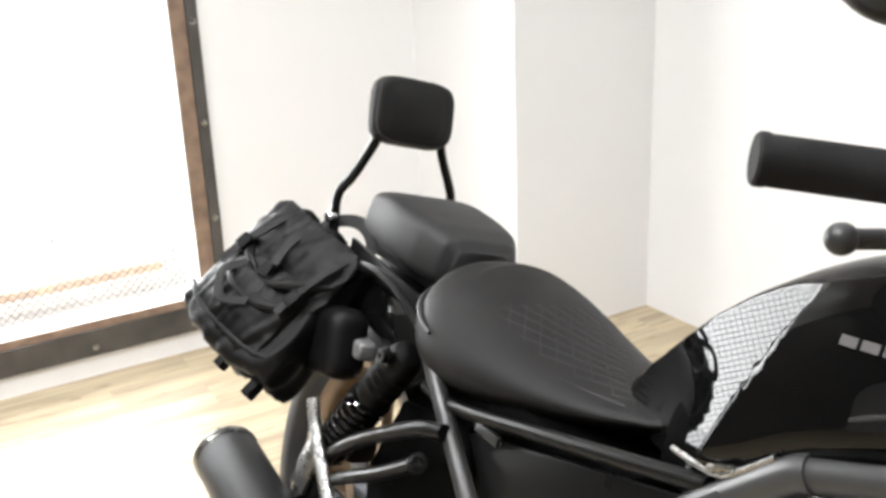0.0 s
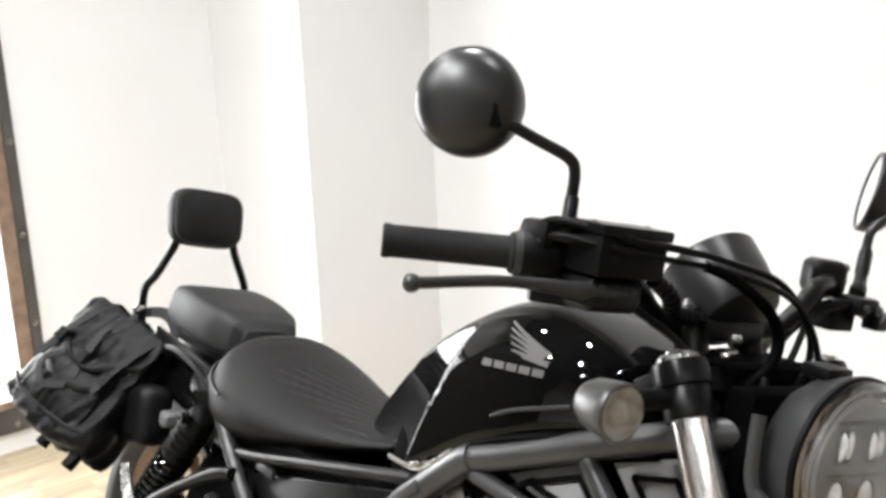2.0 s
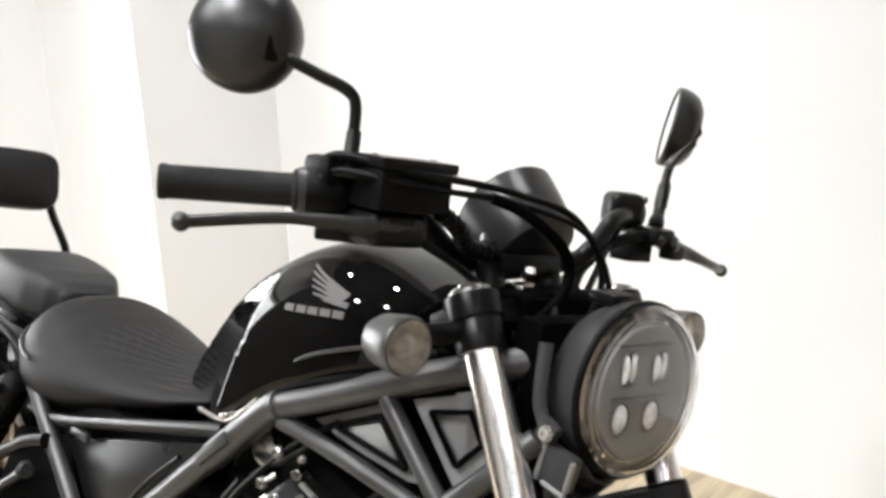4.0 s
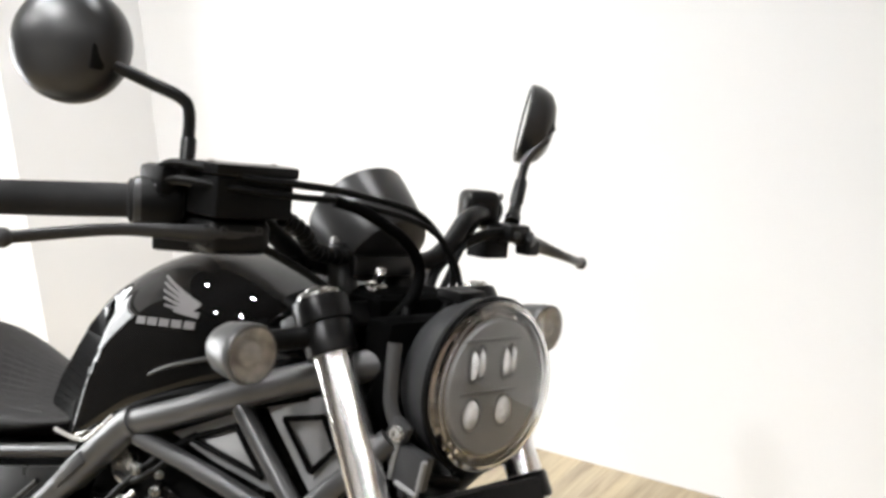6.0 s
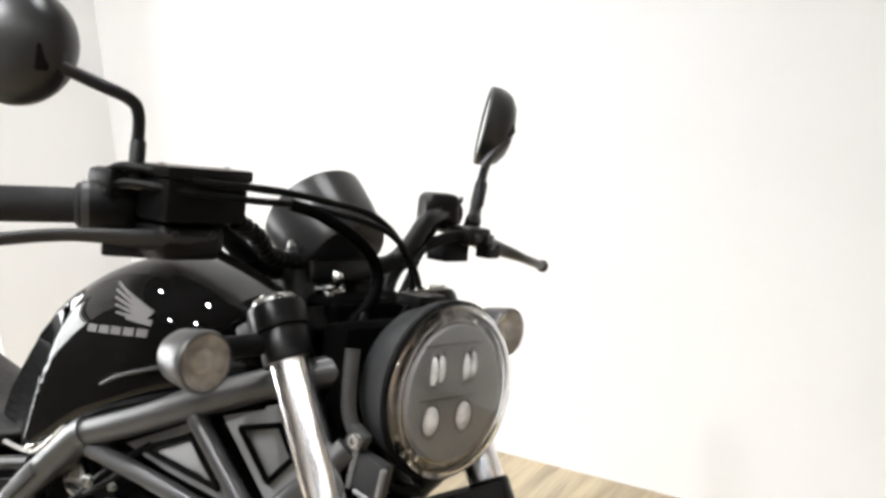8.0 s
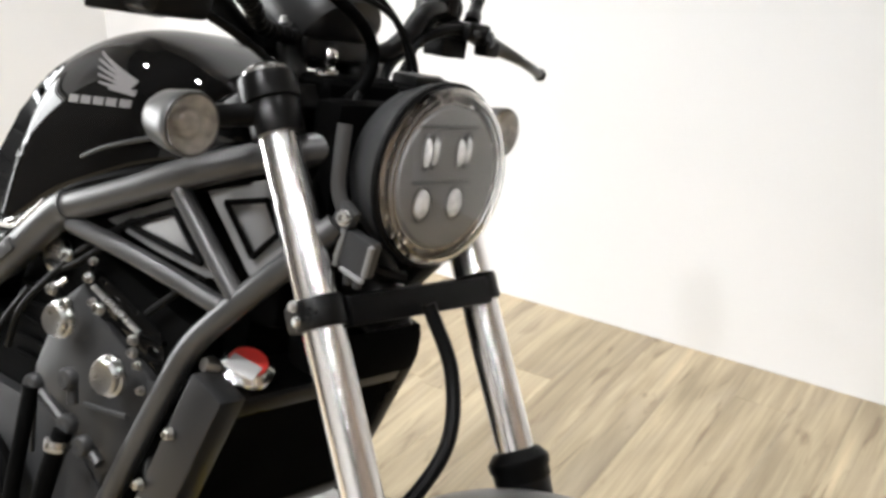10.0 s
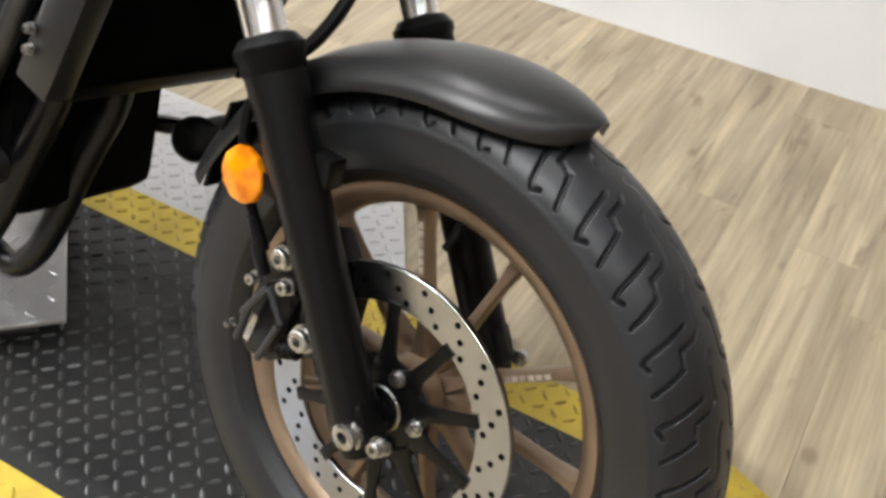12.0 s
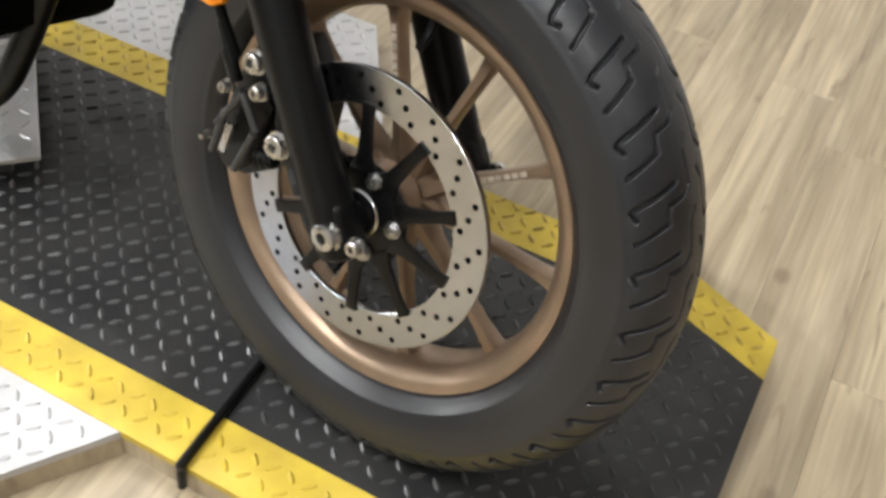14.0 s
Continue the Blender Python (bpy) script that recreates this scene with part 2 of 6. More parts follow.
LAMP_BACK = material("lamp_grey", (0.15, 0.15, 0.15), 0.4, 0.3, vary=0.1)
LAMP_SHELL = material("lamp_shell_grey", (0.07, 0.07, 0.07), 0.35, 0.4, vary=0.1)
LED_GLASS = material("led_optic", (0.58, 0.575, 0.57), 0.2, 0.1, vary=0.25, scale=90, coat=1.0)
CLEAR = glass_material("clear_lens")
SMOKED = glass_material("indicator_lens", (0.95, 0.93, 0.9), 0.25)
MIRROR = material("mirror_glass", (0.92, 0.92, 0.92), 0.03, 1.0, vary=0.0, rough_vary=0.0)
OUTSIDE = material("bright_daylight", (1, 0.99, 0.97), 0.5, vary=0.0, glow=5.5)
DARKCHROME = material("smoked_chrome", (0.42, 0.41, 0.405), 0.07, 1.0, vary=0.1, rough_vary=0.04)
SILL = material("pale_orange_brick", (0.72, 0.5, 0.36), 0.8, vary=0.2, grain=0.5, grain_scale=60)


# ---- building helpers ----
def mesh_object(name, bm, mat, parent=None, m=None, smooth=True, sharp=35):
    if m is not None:
        bmesh.ops.transform(bm, matrix=m, verts=bm.verts)
    bmesh.ops.recalc_face_normals(bm, faces=bm.faces)
    if smooth:
        for f in bm.faces:
            f.smooth = True
        for e in bm.edges:
            if len(e.link_faces) == 2 and e.calc_face_angle(0) > radians(sharp):
                e.smooth = False
    me = bpy.data.meshes.new(name)
    bm.to_mesh(me)
    bm.free()
    me.materials.append(mat)
    ob = new(name, me)
    ob.parent = parent
    return ob


def part(name, bm, mat, parent, label="", m=None, smooth=True, sharp=35):
    return tagged(mesh_object(name, bm, mat, parent, m, smooth, sharp), label)


def from_arrays(name, verts, faces, mat, parent=None, smooth=False):
    me = bpy.data.meshes.new(name)
    me.from_pydata([tuple(v) for v in verts], [], [tuple(int(i) for i in f) for f in faces])
    if smooth:
        me.polygons.foreach_set("use_smooth", [True] * len(me.polygons))
    me.materials.append(mat)
    ob = new(name, me)
    ob.parent = parent
    return ob


def thing(name, m, label, category, group=""):
    ob = new(name)
    ob.empty_display_size = 0.05
    ob.matrix_world = m
    return tagged(ob, label, category, group)


def rbox(x0, x1, y0, y1, z0, z1, bevel=0.004, segments=2):
    bm = bmesh.new()
    bmesh.ops.create_cube(bm, size=1)
    for v in bm.verts:
        v.co = Vector(((x0 + x1) / 2 + v.co.x * (x1 - x0), (y0 + y1) / 2 + v.co.y * (y1 - y0), (z0 + z1) / 2 + v.co.z * (z1 - z0)))
    if bevel:
        bmesh.ops.bevel(bm, geom=list(bm.edges), offset=bevel, segments=segments, profile=0.6, affect="EDGES")
    return bm


def rings_to_mesh(bm, rings, closed_ring=True, caps=True, loop=False):
    vs = [[bm.verts.new(p) for p in ring] for ring in rings]
    n = len(vs[0])
    last = len(vs) if loop else len(vs) - 1
    for i in range(last):
        a, b = vs[i], vs[(i + 1) % len(vs)]
        for k in range(n if closed_ring else n - 1):
            bm.faces.new((a[k], a[(k + 1) % n], b[(k + 1) % n], b[k]))
    if caps and not loop and closed_ring:
        bm.faces.new(vs[0][::-1])
        bm.faces.new(vs[-1])
    return bm


def smooth_line(points, steps=8):
    pts = [Vector(p) for p in points]
    if len(pts) < 3:
        return pts
    out = []
    ext = [2 * pts[0] - pts[1], *pts, 2 * pts[-1] - pts[-2]]
    for i in range(1, len(ext) - 2):
        p0, p1, p2, p3 = ext[i - 1:i + 3]
        for s in range(steps):
            t = s / steps
            out.append(0.5 * (2 * p1 + (p2 - p0) * t + (2 * p0 - 5 * p1 + 4 * p2 - p3) * t * t + (3 * p1 - p0 - 3 * p2 + p3) * t ** 3))
    out.append(pts[-1])
    return out


def tube(points, radius, seg=14, steps=8, bm=None, flat=1.0, wob=None):
    """A round bar along a smooth line; radius may be a number or a function of 0..1."""
    bm = bm or bmesh.new()
    line = smooth_line(points, steps)
    rings, side = [], None
    for i, p in enumerate(line):
        d = (line[min(i + 1, len(line) - 1)] - line[max(i - 1, 0)]).normalized()
        if side is None:
            side = d.orthogonal().normalized()
        side = (side - d * side.dot(d)).normalized()
        up = d.cross(side)
        f = i / (len(line) - 1)
        r = radius(f) if callable(radius) else radius
        rings.append([p + (side * math.cos(a) + up * math.sin(a) * flat) * r for a in (k * math.tau / seg for k in range(seg))])
    return rings_to_mesh(bm, rings)


def lathe(profile, origin, axis, seg=32, bm=None, caps=True):
    """Rings of (radius, distance along the axis) round a line from origin."""
    bm = bm or bmesh.new()
    axis = Vector(axis).normalized()
    side = axis.orthogonal().normalized()
    up = axis.cross(side)
    o = Vector(origin)
    return rings_to_mesh(bm, [[o + axis * h + (side * math.cos(a) + up * math.sin(a)) * max(r, 1e-4) for a in (k * math.tau / seg for k in range(seg))] for r, h in profile], caps=caps)


def bolt_mesh(origin, axis, r=0.008, h=0.006):
    return lathe([(r * 1.25, 0), (r * 1.25, h * 0.3), (r, h * 0.3), (r, h * 0.9), (r * 0.85, h), (r * 0.45, h), (r * 0.4, h * 0.5), (0.0001, h * 0.5)], origin, axis, 12)


def slab(outline, thickness, bevel=0.003):
    """A plate from an outline of points in one plane, thickened along its normal."""
    bm = bmesh.new()
    f = bm.faces.new([bm.verts.new(p) for p in outline])
    bm.normal_update()
    n = f.normal.copy()
    out = bmesh.ops.extrude_face_region(bm, geom=[f])
    for v in out["geom"]:
        if isinstance(v, bmesh.types.BMVert):
            v.co += n * thickness
    bmesh.ops.recalc_face_normals(bm, faces=bm.faces)
    if bevel:
        bmesh.ops.bevel(bm, geom=list(bm.edges), offset=bevel, segments=2, profile=0.6, affect="EDGES")
    return bm


def flip(p):
    return (p[0], -p[1], p[2])


def spread(keys, x):
    """Smooth value at x between rows of (x, value...)."""
    xs = [k[0] for k in keys]
    if x <= xs[0]:
        return keys[0][1:]
    for i in range(len(keys) - 1):
        if x <= xs[i + 1]:
            t = (x - xs[i]) / (xs[i + 1] - xs[i])
            p0, p1, p2, p3 = keys[max(i - 1, 0)], keys[i], keys[i + 1], keys[min(i + 2, len(keys) - 1)]
            return [0.5 * (2 * b + (c - a) * t + (2 * a - 5 * b + 4 * c - d) * t * t + (3 * b - a - 3 * c + d) * t ** 3) for a, b, c, d in zip(p0[1:], p1[1:], p2[1:], p3[1:])]
    return keys[-1][1:]


def loft(keys, power_side=2.4, count=60, seg=40, shape=None):
    """A body along x from rows of (x, half width, top, bottom)."""
    bm = bmesh.new()
    rings = []
    for i in range(count + 1):
        x = keys[0][0] + (keys[-1][0] - keys[0][0]) * (0.5 - 0.5 * math.cos(math.pi * i / count))
        w, top, bottom = spread(keys, x)
        zc, h = (top + bottom) / 2, (top - bottom) / 2
        ring = []
        for k in range(seg):
            a = k * math.tau / seg
            c, s = math.cos(a), math.sin(a)
            y = w * math.copysign(abs(c) ** (2 / power_side), c)
            z = zc + h * math.copysign(abs(s) ** (2 / power_side), s)
            ring.append(shape(x, y, z, w, top, bottom) if shape else (x, y, z))
        rings.append(ring)
    return rings_to_mesh(bm, rings)


# ---- the room ----
def wall(name, u0, u1, v0, v1, z0, z1, label, mat=None):
    ob = mesh_object(name, rbox(u0, u1, v0, v1, z0, z1, 0), mat or WALL, smooth=False)
    ob.matrix_world = ROOM
    return tagged(ob, label, "wall", kind="structure")


EAST, SOUTH = 4.6, -4.4
wall("wall_north", -1.15, EAST + 0.12, 1.611, 1.73, FLOOR - 0.1, TOP, "long white painted wall meeting the plank floor")
wall("wall_pier", -1.71, -1.026, 1.084, 1.73, FLOOR - 0.1, TOP, "white painted wall pier standing out from the corner")
OPEN_V0, OPEN_V1, OPEN_Z0, OPEN_Z1 = -0.9, 0.285, 0.118, 1.5
wall("wall_west", -1.71, -1.59, OPEN_V1, 1.084, FLOOR - 0.1, TOP, "white painted wall beside the meshed opening")
wall("wall_west_sill", -1.71, -1.59, OPEN_V0, OPEN_V1, FLOOR - 0.1, OPEN_Z0, "low white wall under the meshed opening")
wall("wall_west_head", -1.71, -1.59, OPEN_V0, OPEN_V1, OPEN_Z1, TOP, "white wall over the meshed opening")
# out of view; made dark to keep the tank's flank dark in reflection
wall("wall_west_far", -1.71, -1.59, SOUTH, OPEN_V0, FLOOR - 0.1, TOP, "unseen dark tan wall beyond the meshed opening, added to darken the tank's reflections", DARK_TAN_WALL)
wall("wall_south", -1.71, EAST + 0.12, SOUTH - 0.12, SOUTH, FLOOR - 0.1, TOP, "white painted back wall of the showroom")
wall("wall_east", EAST, EAST + 0.12, SOUTH, 1.611, FLOOR - 0.1, TOP, "warm tan painted end wall of the showroom", PEACH_WALL)
tagged(wall("ceiling", -1.71, EAST + 0.12, SOUTH - 0.12, 1.73, TOP, TOP + 0.1, "dark brown ceiling with small downlights", DARK_CEILING), category="ceiling")

floor = mesh_object("floor", rbox(-1.71, EAST, SOUTH, 1.611, FLOOR - 0.1, FLOOR - 0.006, 0), DARKSTEEL, smooth=False)
floor.matrix_world = ROOM
tagged(floor, "weathered pale oak plank floor with knots", "floor", kind="structure")


# meshed opening: steel bars with bolts, worn brown angle, expanded metal
gate = thing("mesh_screen", ROOM @ pose(-1.59, 0, 0), "expanded metal mesh screen in a bolted dark steel frame", "screen")


def gate_bar(y0, y1, z0, z1, x0=0.0, x1=0.012, mat=DARKSTEEL, name="frame_bar", label=""):
    return part(name, rbox(x0, x1, y0, y1, z0, z1, 0.0015, 1), mat, gate, label)


gate_bar(0.335, 0.368, 0.016, OPEN_Z1 + 0.08)
gate_bar(OPEN_V0 - 0.08, 0.335, 0.016, 0.098)
gate_bar(OPEN_V0 - 0.08, OPEN_V0 - 0.045, 0.098, OPEN_Z1 + 0.08)
gate_bar(OPEN_V0 - 0.045, 0.335, OPEN_Z1 + 0.045, OPEN_Z1 + 0.08)
gate_bar(0.287, 0.334, 0.1, OPEN_Z1 + 0.04, -0.004, 0.006, RUST, "brown_angle", "worn brown steel angle with flaking paint")
gate_bar(OPEN_V0, 0.287, 0.098, 0.122, -0.004, 0.009, RUST, "brown_angle", "worn brown steel angle with flaking paint")
for z in (0.064, 0.364, 0.658, 0.954, 1.25, 1.545, 1.84, 2.1):
    part("bolt", bolt_mesh((0.012, 0.351, z), (1, 0, 0), 0.0075, 0.006), STEEL, gate, "zinc bolt head")
for y in (-0.665, -0.36, -0.055, 0.25):
    part("bolt", bolt_mesh((0.012, y, 0.043), (1, 0, 0), 0.0075, 0.006), STEEL, gate, "zinc bolt head")


def expanded_metal():
    bm_v, bm_f = [], []
    cell, rise = 0.026, 0.0065
    rows = int((OPEN_Z1 - 0.1) / (2 * rise))
    cols = int((OPEN_V1 + 0.02 - OPEN_V0) / (cell / 2))
    t, d = 0.0011, 0.003
    for r in range(rows):
        base = 0.108 + r * 2 * rise
        for c in range(cols):
            y0, y1 = OPEN_V0 + c * cell / 2, OPEN_V0 + (c + 1) * cell / 2
            up = (c + r) % 2
            z0, z1 = base + (0 if up else 2 * rise), base + (2 * rise if up else 0)
            n = len(bm_v)
            bm_v += [(-0.02, y0, z0 - t), (-0.02, y0, z0 + t), (-0.02, y1, z1 + t), (-0.02, y1, z1 - t),
                     (-0.02 - d, y0, z0 - t), (-0.02 - d, y0, z0 + t), (-0.02 - d, y1, z1 + t), (-0.02 - d, y1, z1 - t)]
            bm_f += [(n, n + 3, n + 2, n + 1), (n + 4, n + 5, n + 6, n + 7), (n + 1, n + 2, n + 6, n + 5), (n, n + 4, n + 7, n + 3)]
    return from_arrays("expanded_metal", bm_v, bm_f, DARKSTEEL, gate)


tagged(expanded_metal(), "diamond expanded metal sheet", kind="stuff")
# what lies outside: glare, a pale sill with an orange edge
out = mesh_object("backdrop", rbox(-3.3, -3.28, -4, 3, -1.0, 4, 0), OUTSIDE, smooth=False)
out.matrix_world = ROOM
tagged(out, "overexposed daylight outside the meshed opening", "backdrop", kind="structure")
ground = mesh_object("outer_ground", rbox(-3.28, -1.71, -4, 3, -0.3, -0.1, 0), CONCRETE, smooth=False)
ground.matrix_world = ROOM
tagged(ground, "pale concrete ground outside the opening", "ground", kind="structure")
for k, b in enumerate(((-2.42, -2.36, -2.6, 0.38, -0.045, -0.012), (-2.42, -2.36, -0.57, -0.47, -0.005, 0.3))):
    ob = mesh_object("outer_sill" if k == 0 else "outer_post", rbox(*b, 0.004), SILL)
    ob.matrix_world = ROOM
    tagged(ob, "sunlit orange brick edge outside the opening", "sill", kind="structure")

# lights set into the ceiling
# the last two rings belong to the lamps added for the back wall
for cu, cv in SPOTS:
    lamp = thing("downlight", ROOM @ pose(cu, cv, TOP), "small round white ceiling downlight", "light", "ceiling downlights")
    part("ring", lathe([(0.055, 0), (0.055, -0.02), (0.04, -0.025), (0.036, -0.01)], (0, 0, 0), (0, 0, 1), 24, caps=False), WALL, lamp)

# ---- lift platform: black tread plate, yellow borders, pale side plates ----
lift = thing("lift_platform", ROOM, "low black tread-plate lift platform with yellow painted borders", "platform")
U0, U1, CH = -0.45, 1.91, 1.785
V_IN0, V_OUT0, V_IN1, V_OUT1 = -0.178, -0.255, 0.275, 0.356


def flat_slab(points, z0, z1, bevel=0.0):
    return slab([(u, v, z0) for u, v in points], z1 - z0, bevel)


part("black_deck", flat_slab([(U0, V_IN0), (CH, V_IN0), (U1, -0.115), (U1, 0.225), (CH, V_IN1), (U0, V_IN1)], -0.012, 0), PLATE, lift, "scuffed black tread plate", smooth=False)
part("yellow_border", flat_slab([(U0, V_OUT0), (CH, V_OUT0), (U1, -0.19), (U1, -0.115), (CH, V_IN0), (U0, V_IN0)], -0.012, -0.0002), YELLOW, lift, "yellow painted tread-plate border", smooth=False)
part("yellow_border", flat_slab([(U0, V_IN1), (CH, V_IN1), (U1, 0.225), (U1, 0.3), (CH, V_OUT1), (U0, V_OUT1)], -0.012, -0.0002), YELLOW, lift, "yellow painted tread-plate border", smooth=False)
part("core", flat_slab([(U0, V_OUT0 + 0.002), (CH, V_OUT0 + 0.002), (U1 - 0.002, -0.188), (U1 - 0.002, 0.298), (CH, V_OUT1 - 0.002), (U0, V_OUT1 - 0.002)], FLOOR - 0.004, -0.012), OAK, lift, "pale oak faced edge of the platform", smooth=False)
NEAR = [(U0, V_OUT0), (U0, -0.62), (1.02, -0.62), (1.265, V_OUT0)]
FAR = [(U0, V_OUT1), (1.265, V_OUT1), (1.08, 0.645), (U0, 0.645)]
for pts, plate_mat, note in ((NEAR, WHITE_PLATE, "pale painted tread plate"), (FAR, WHITE_PLATE, "white painted tread plate")):
    part("side_plate", flat_slab(pts, -0.014, -0.002), plate_mat, lift, note, smooth=False)
    part("side_core", flat_slab([(u * 0.998, v * 0.998) for u, v in pts], FLOOR - 0.004, -0.014), OAK, lift, "pale oak faced edge of the side plate", smooth=False)


def inside(u, v, poly):
    hit = False
    for i in range(len(poly)):
        (x0, y0), (x1, y1) = poly[i - 1], poly[i]
        if (y0 > v) != (y1 > v) and u < (x1 - x0) * (v - y0) / (y1 - y0) + x0:
            hit = not hit
    return hit


def lugs(name, poly, mat, z, pitch=0.0245, length=0.0215, width=0.0068, height=0.003, u_from=-0.44, turn=0.0):
    """Raised lozenges in a basket pattern over a plate, joined."""
    verts, faces = [], []
    us, vs = [p[0] for p in poly], [p[1] for p in poly]
    for i in range(int((max(us) - u_from) / pitch) + 2):
        for j in range(int((max(vs) - min(vs)) / pitch) + 2):
            u, v = u_from + i * pitch, min(vs) + j * pitch
            if not (inside(u + 0.008, v, poly) and inside(u - 0.008, v, poly) and inside(u, v + 0.008, poly) and inside(u, v - 0.008, poly)):
                continue
            a = (math.pi / 4 if (i + j) % 2 else -math.pi / 4) + turn
            c, s = math.cos(a), math.sin(a)
            n = len(verts)
            for lx, ly, lz in ((-length / 2, 0, 0), (-length * 0.2, -width / 2, 0), (length * 0.2, -width / 2, 0), (length / 2, 0, 0), (length * 0.2, width / 2, 0), (-length * 0.2, width / 2, 0), (-length * 0.3, 0, height), (length * 0.3, 0, height)):
                verts.append((u + lx * c - ly * s, v + lx * s + ly * c, z + lz))
            faces += [(n, n + 1, n + 6), (n + 1, n + 2, n + 7, n + 6), (n + 2, n + 3, n + 7), (n + 3, n + 4, n + 7), (n + 4, n + 5, n + 6, n + 7), (n + 5, n, n + 6)]
    return tagged(from_arrays(name, verts, faces, mat, lift), kind="stuff")


lugs("deck_tread", [(U0, V_IN0), (CH, V_IN0), (U1, -0.115), (U1, 0.225), (CH, V_IN1), (U0, V_IN1)], LUG_DARK, 0)
lugs("border_tread", [(U0, V_OUT0), (CH, V_OUT0), (U1, -0.19), (U1, -0.115), (CH, V_IN0), (U0, V_IN0)], YELLOW, -0.0002)
lugs("border_tread", [(U0, V_IN1), (CH, V_IN1), (U1, 0.225), (U1, 0.3), (CH, V_OUT1), (U0, V_OUT1)], WORN_SHADED_YELLOW, -0.0002)
lugs("side_tread", NEAR, WHITE_PLATE, -0.002, u_from=0.1)
lugs("side_tread", FAR, WHITE_PLATE, -0.002, u_from=0.0)
part("locking_rod", tube([(1.345, 0.07, 0.006), (1.349, -0.07, 0.007), (1.357, -0.245, 0.008), (1.3575, -0.258, 0.002), (1.358, -0.263, -0.03)], 0.006, 10, 5), SATIN, lift, "thin black steel rod bent over the edge")
part("seam", rbox(1.338, 1.342, 0.0, V_IN1, -0.002, 0.0006, 0), DEEP, lift, "dark seam across the deck")

# raised pale tread-plate block under the engine
block = thing("tread_plate_block", ROOM @ pose(0.905, 0.016, 0.0, 0, 0, 135), "raised bright aluminium tread-plate block on the deck", "block")
part("top_plate", rbox(0, 0.3, 0, 0.3, 0.05, 0.058, 0.002), ALLOY, block, "bright tread-plate top", smooth=False)
part("base", rbox(0.045, 0.255, 0.045, 0.255, 0.0, 0.05, 0.002), DARKSTEEL, block)


def block_lugs():
    verts, faces = [], []
    for i in range(10):
        for j in range(10):
            u, v, a = 0.018 + i * 0.029, 0.018 + j * 0.029, math.pi / 4 * (1 if (i + j) % 2 else -1)
            c, s, n = math.cos(a), math.sin(a), len(verts)
            for lx, ly, lz in ((-0.011, 0, 0), (-0.004, -0.003, 0), (0.004, -0.003, 0), (0.011, 0, 0), (0.004, 0.003, 0), (-0.004, 0.003, 0), (-0.006, 0, 0.0018), (0.006, 0, 0.0018)):
                verts.append((u + lx * c - ly * s, v + lx * s + ly * c, 0.058 + lz))
            faces += [(n, n + 1, n + 6), (n + 1, n + 2, n + 7, n + 6), (n + 2, n + 3, n + 7), (n + 3, n + 4, n + 7), (n + 4, n + 5, n + 6, n + 7), (n + 5, n, n + 6)]
    return from_arrays("block_tread", verts, faces, ALLOY, block)


tagged(block_lugs(), kind="stuff")

# ---- the motorcycle, in its own axes: x ahead from the rear axle, y to its left ----
bike = thing("motorcycle", BIKE, "black cruiser motorcycle with bronze wheels leaning on its stand", "motorcycle")
AXLE = Vector((1.488, 0, 0.318))
UP = Vector((-0.499, 0, 0.866))


def fork(s, y):
    return AXLE + UP * s + Vector((0, y, 0))


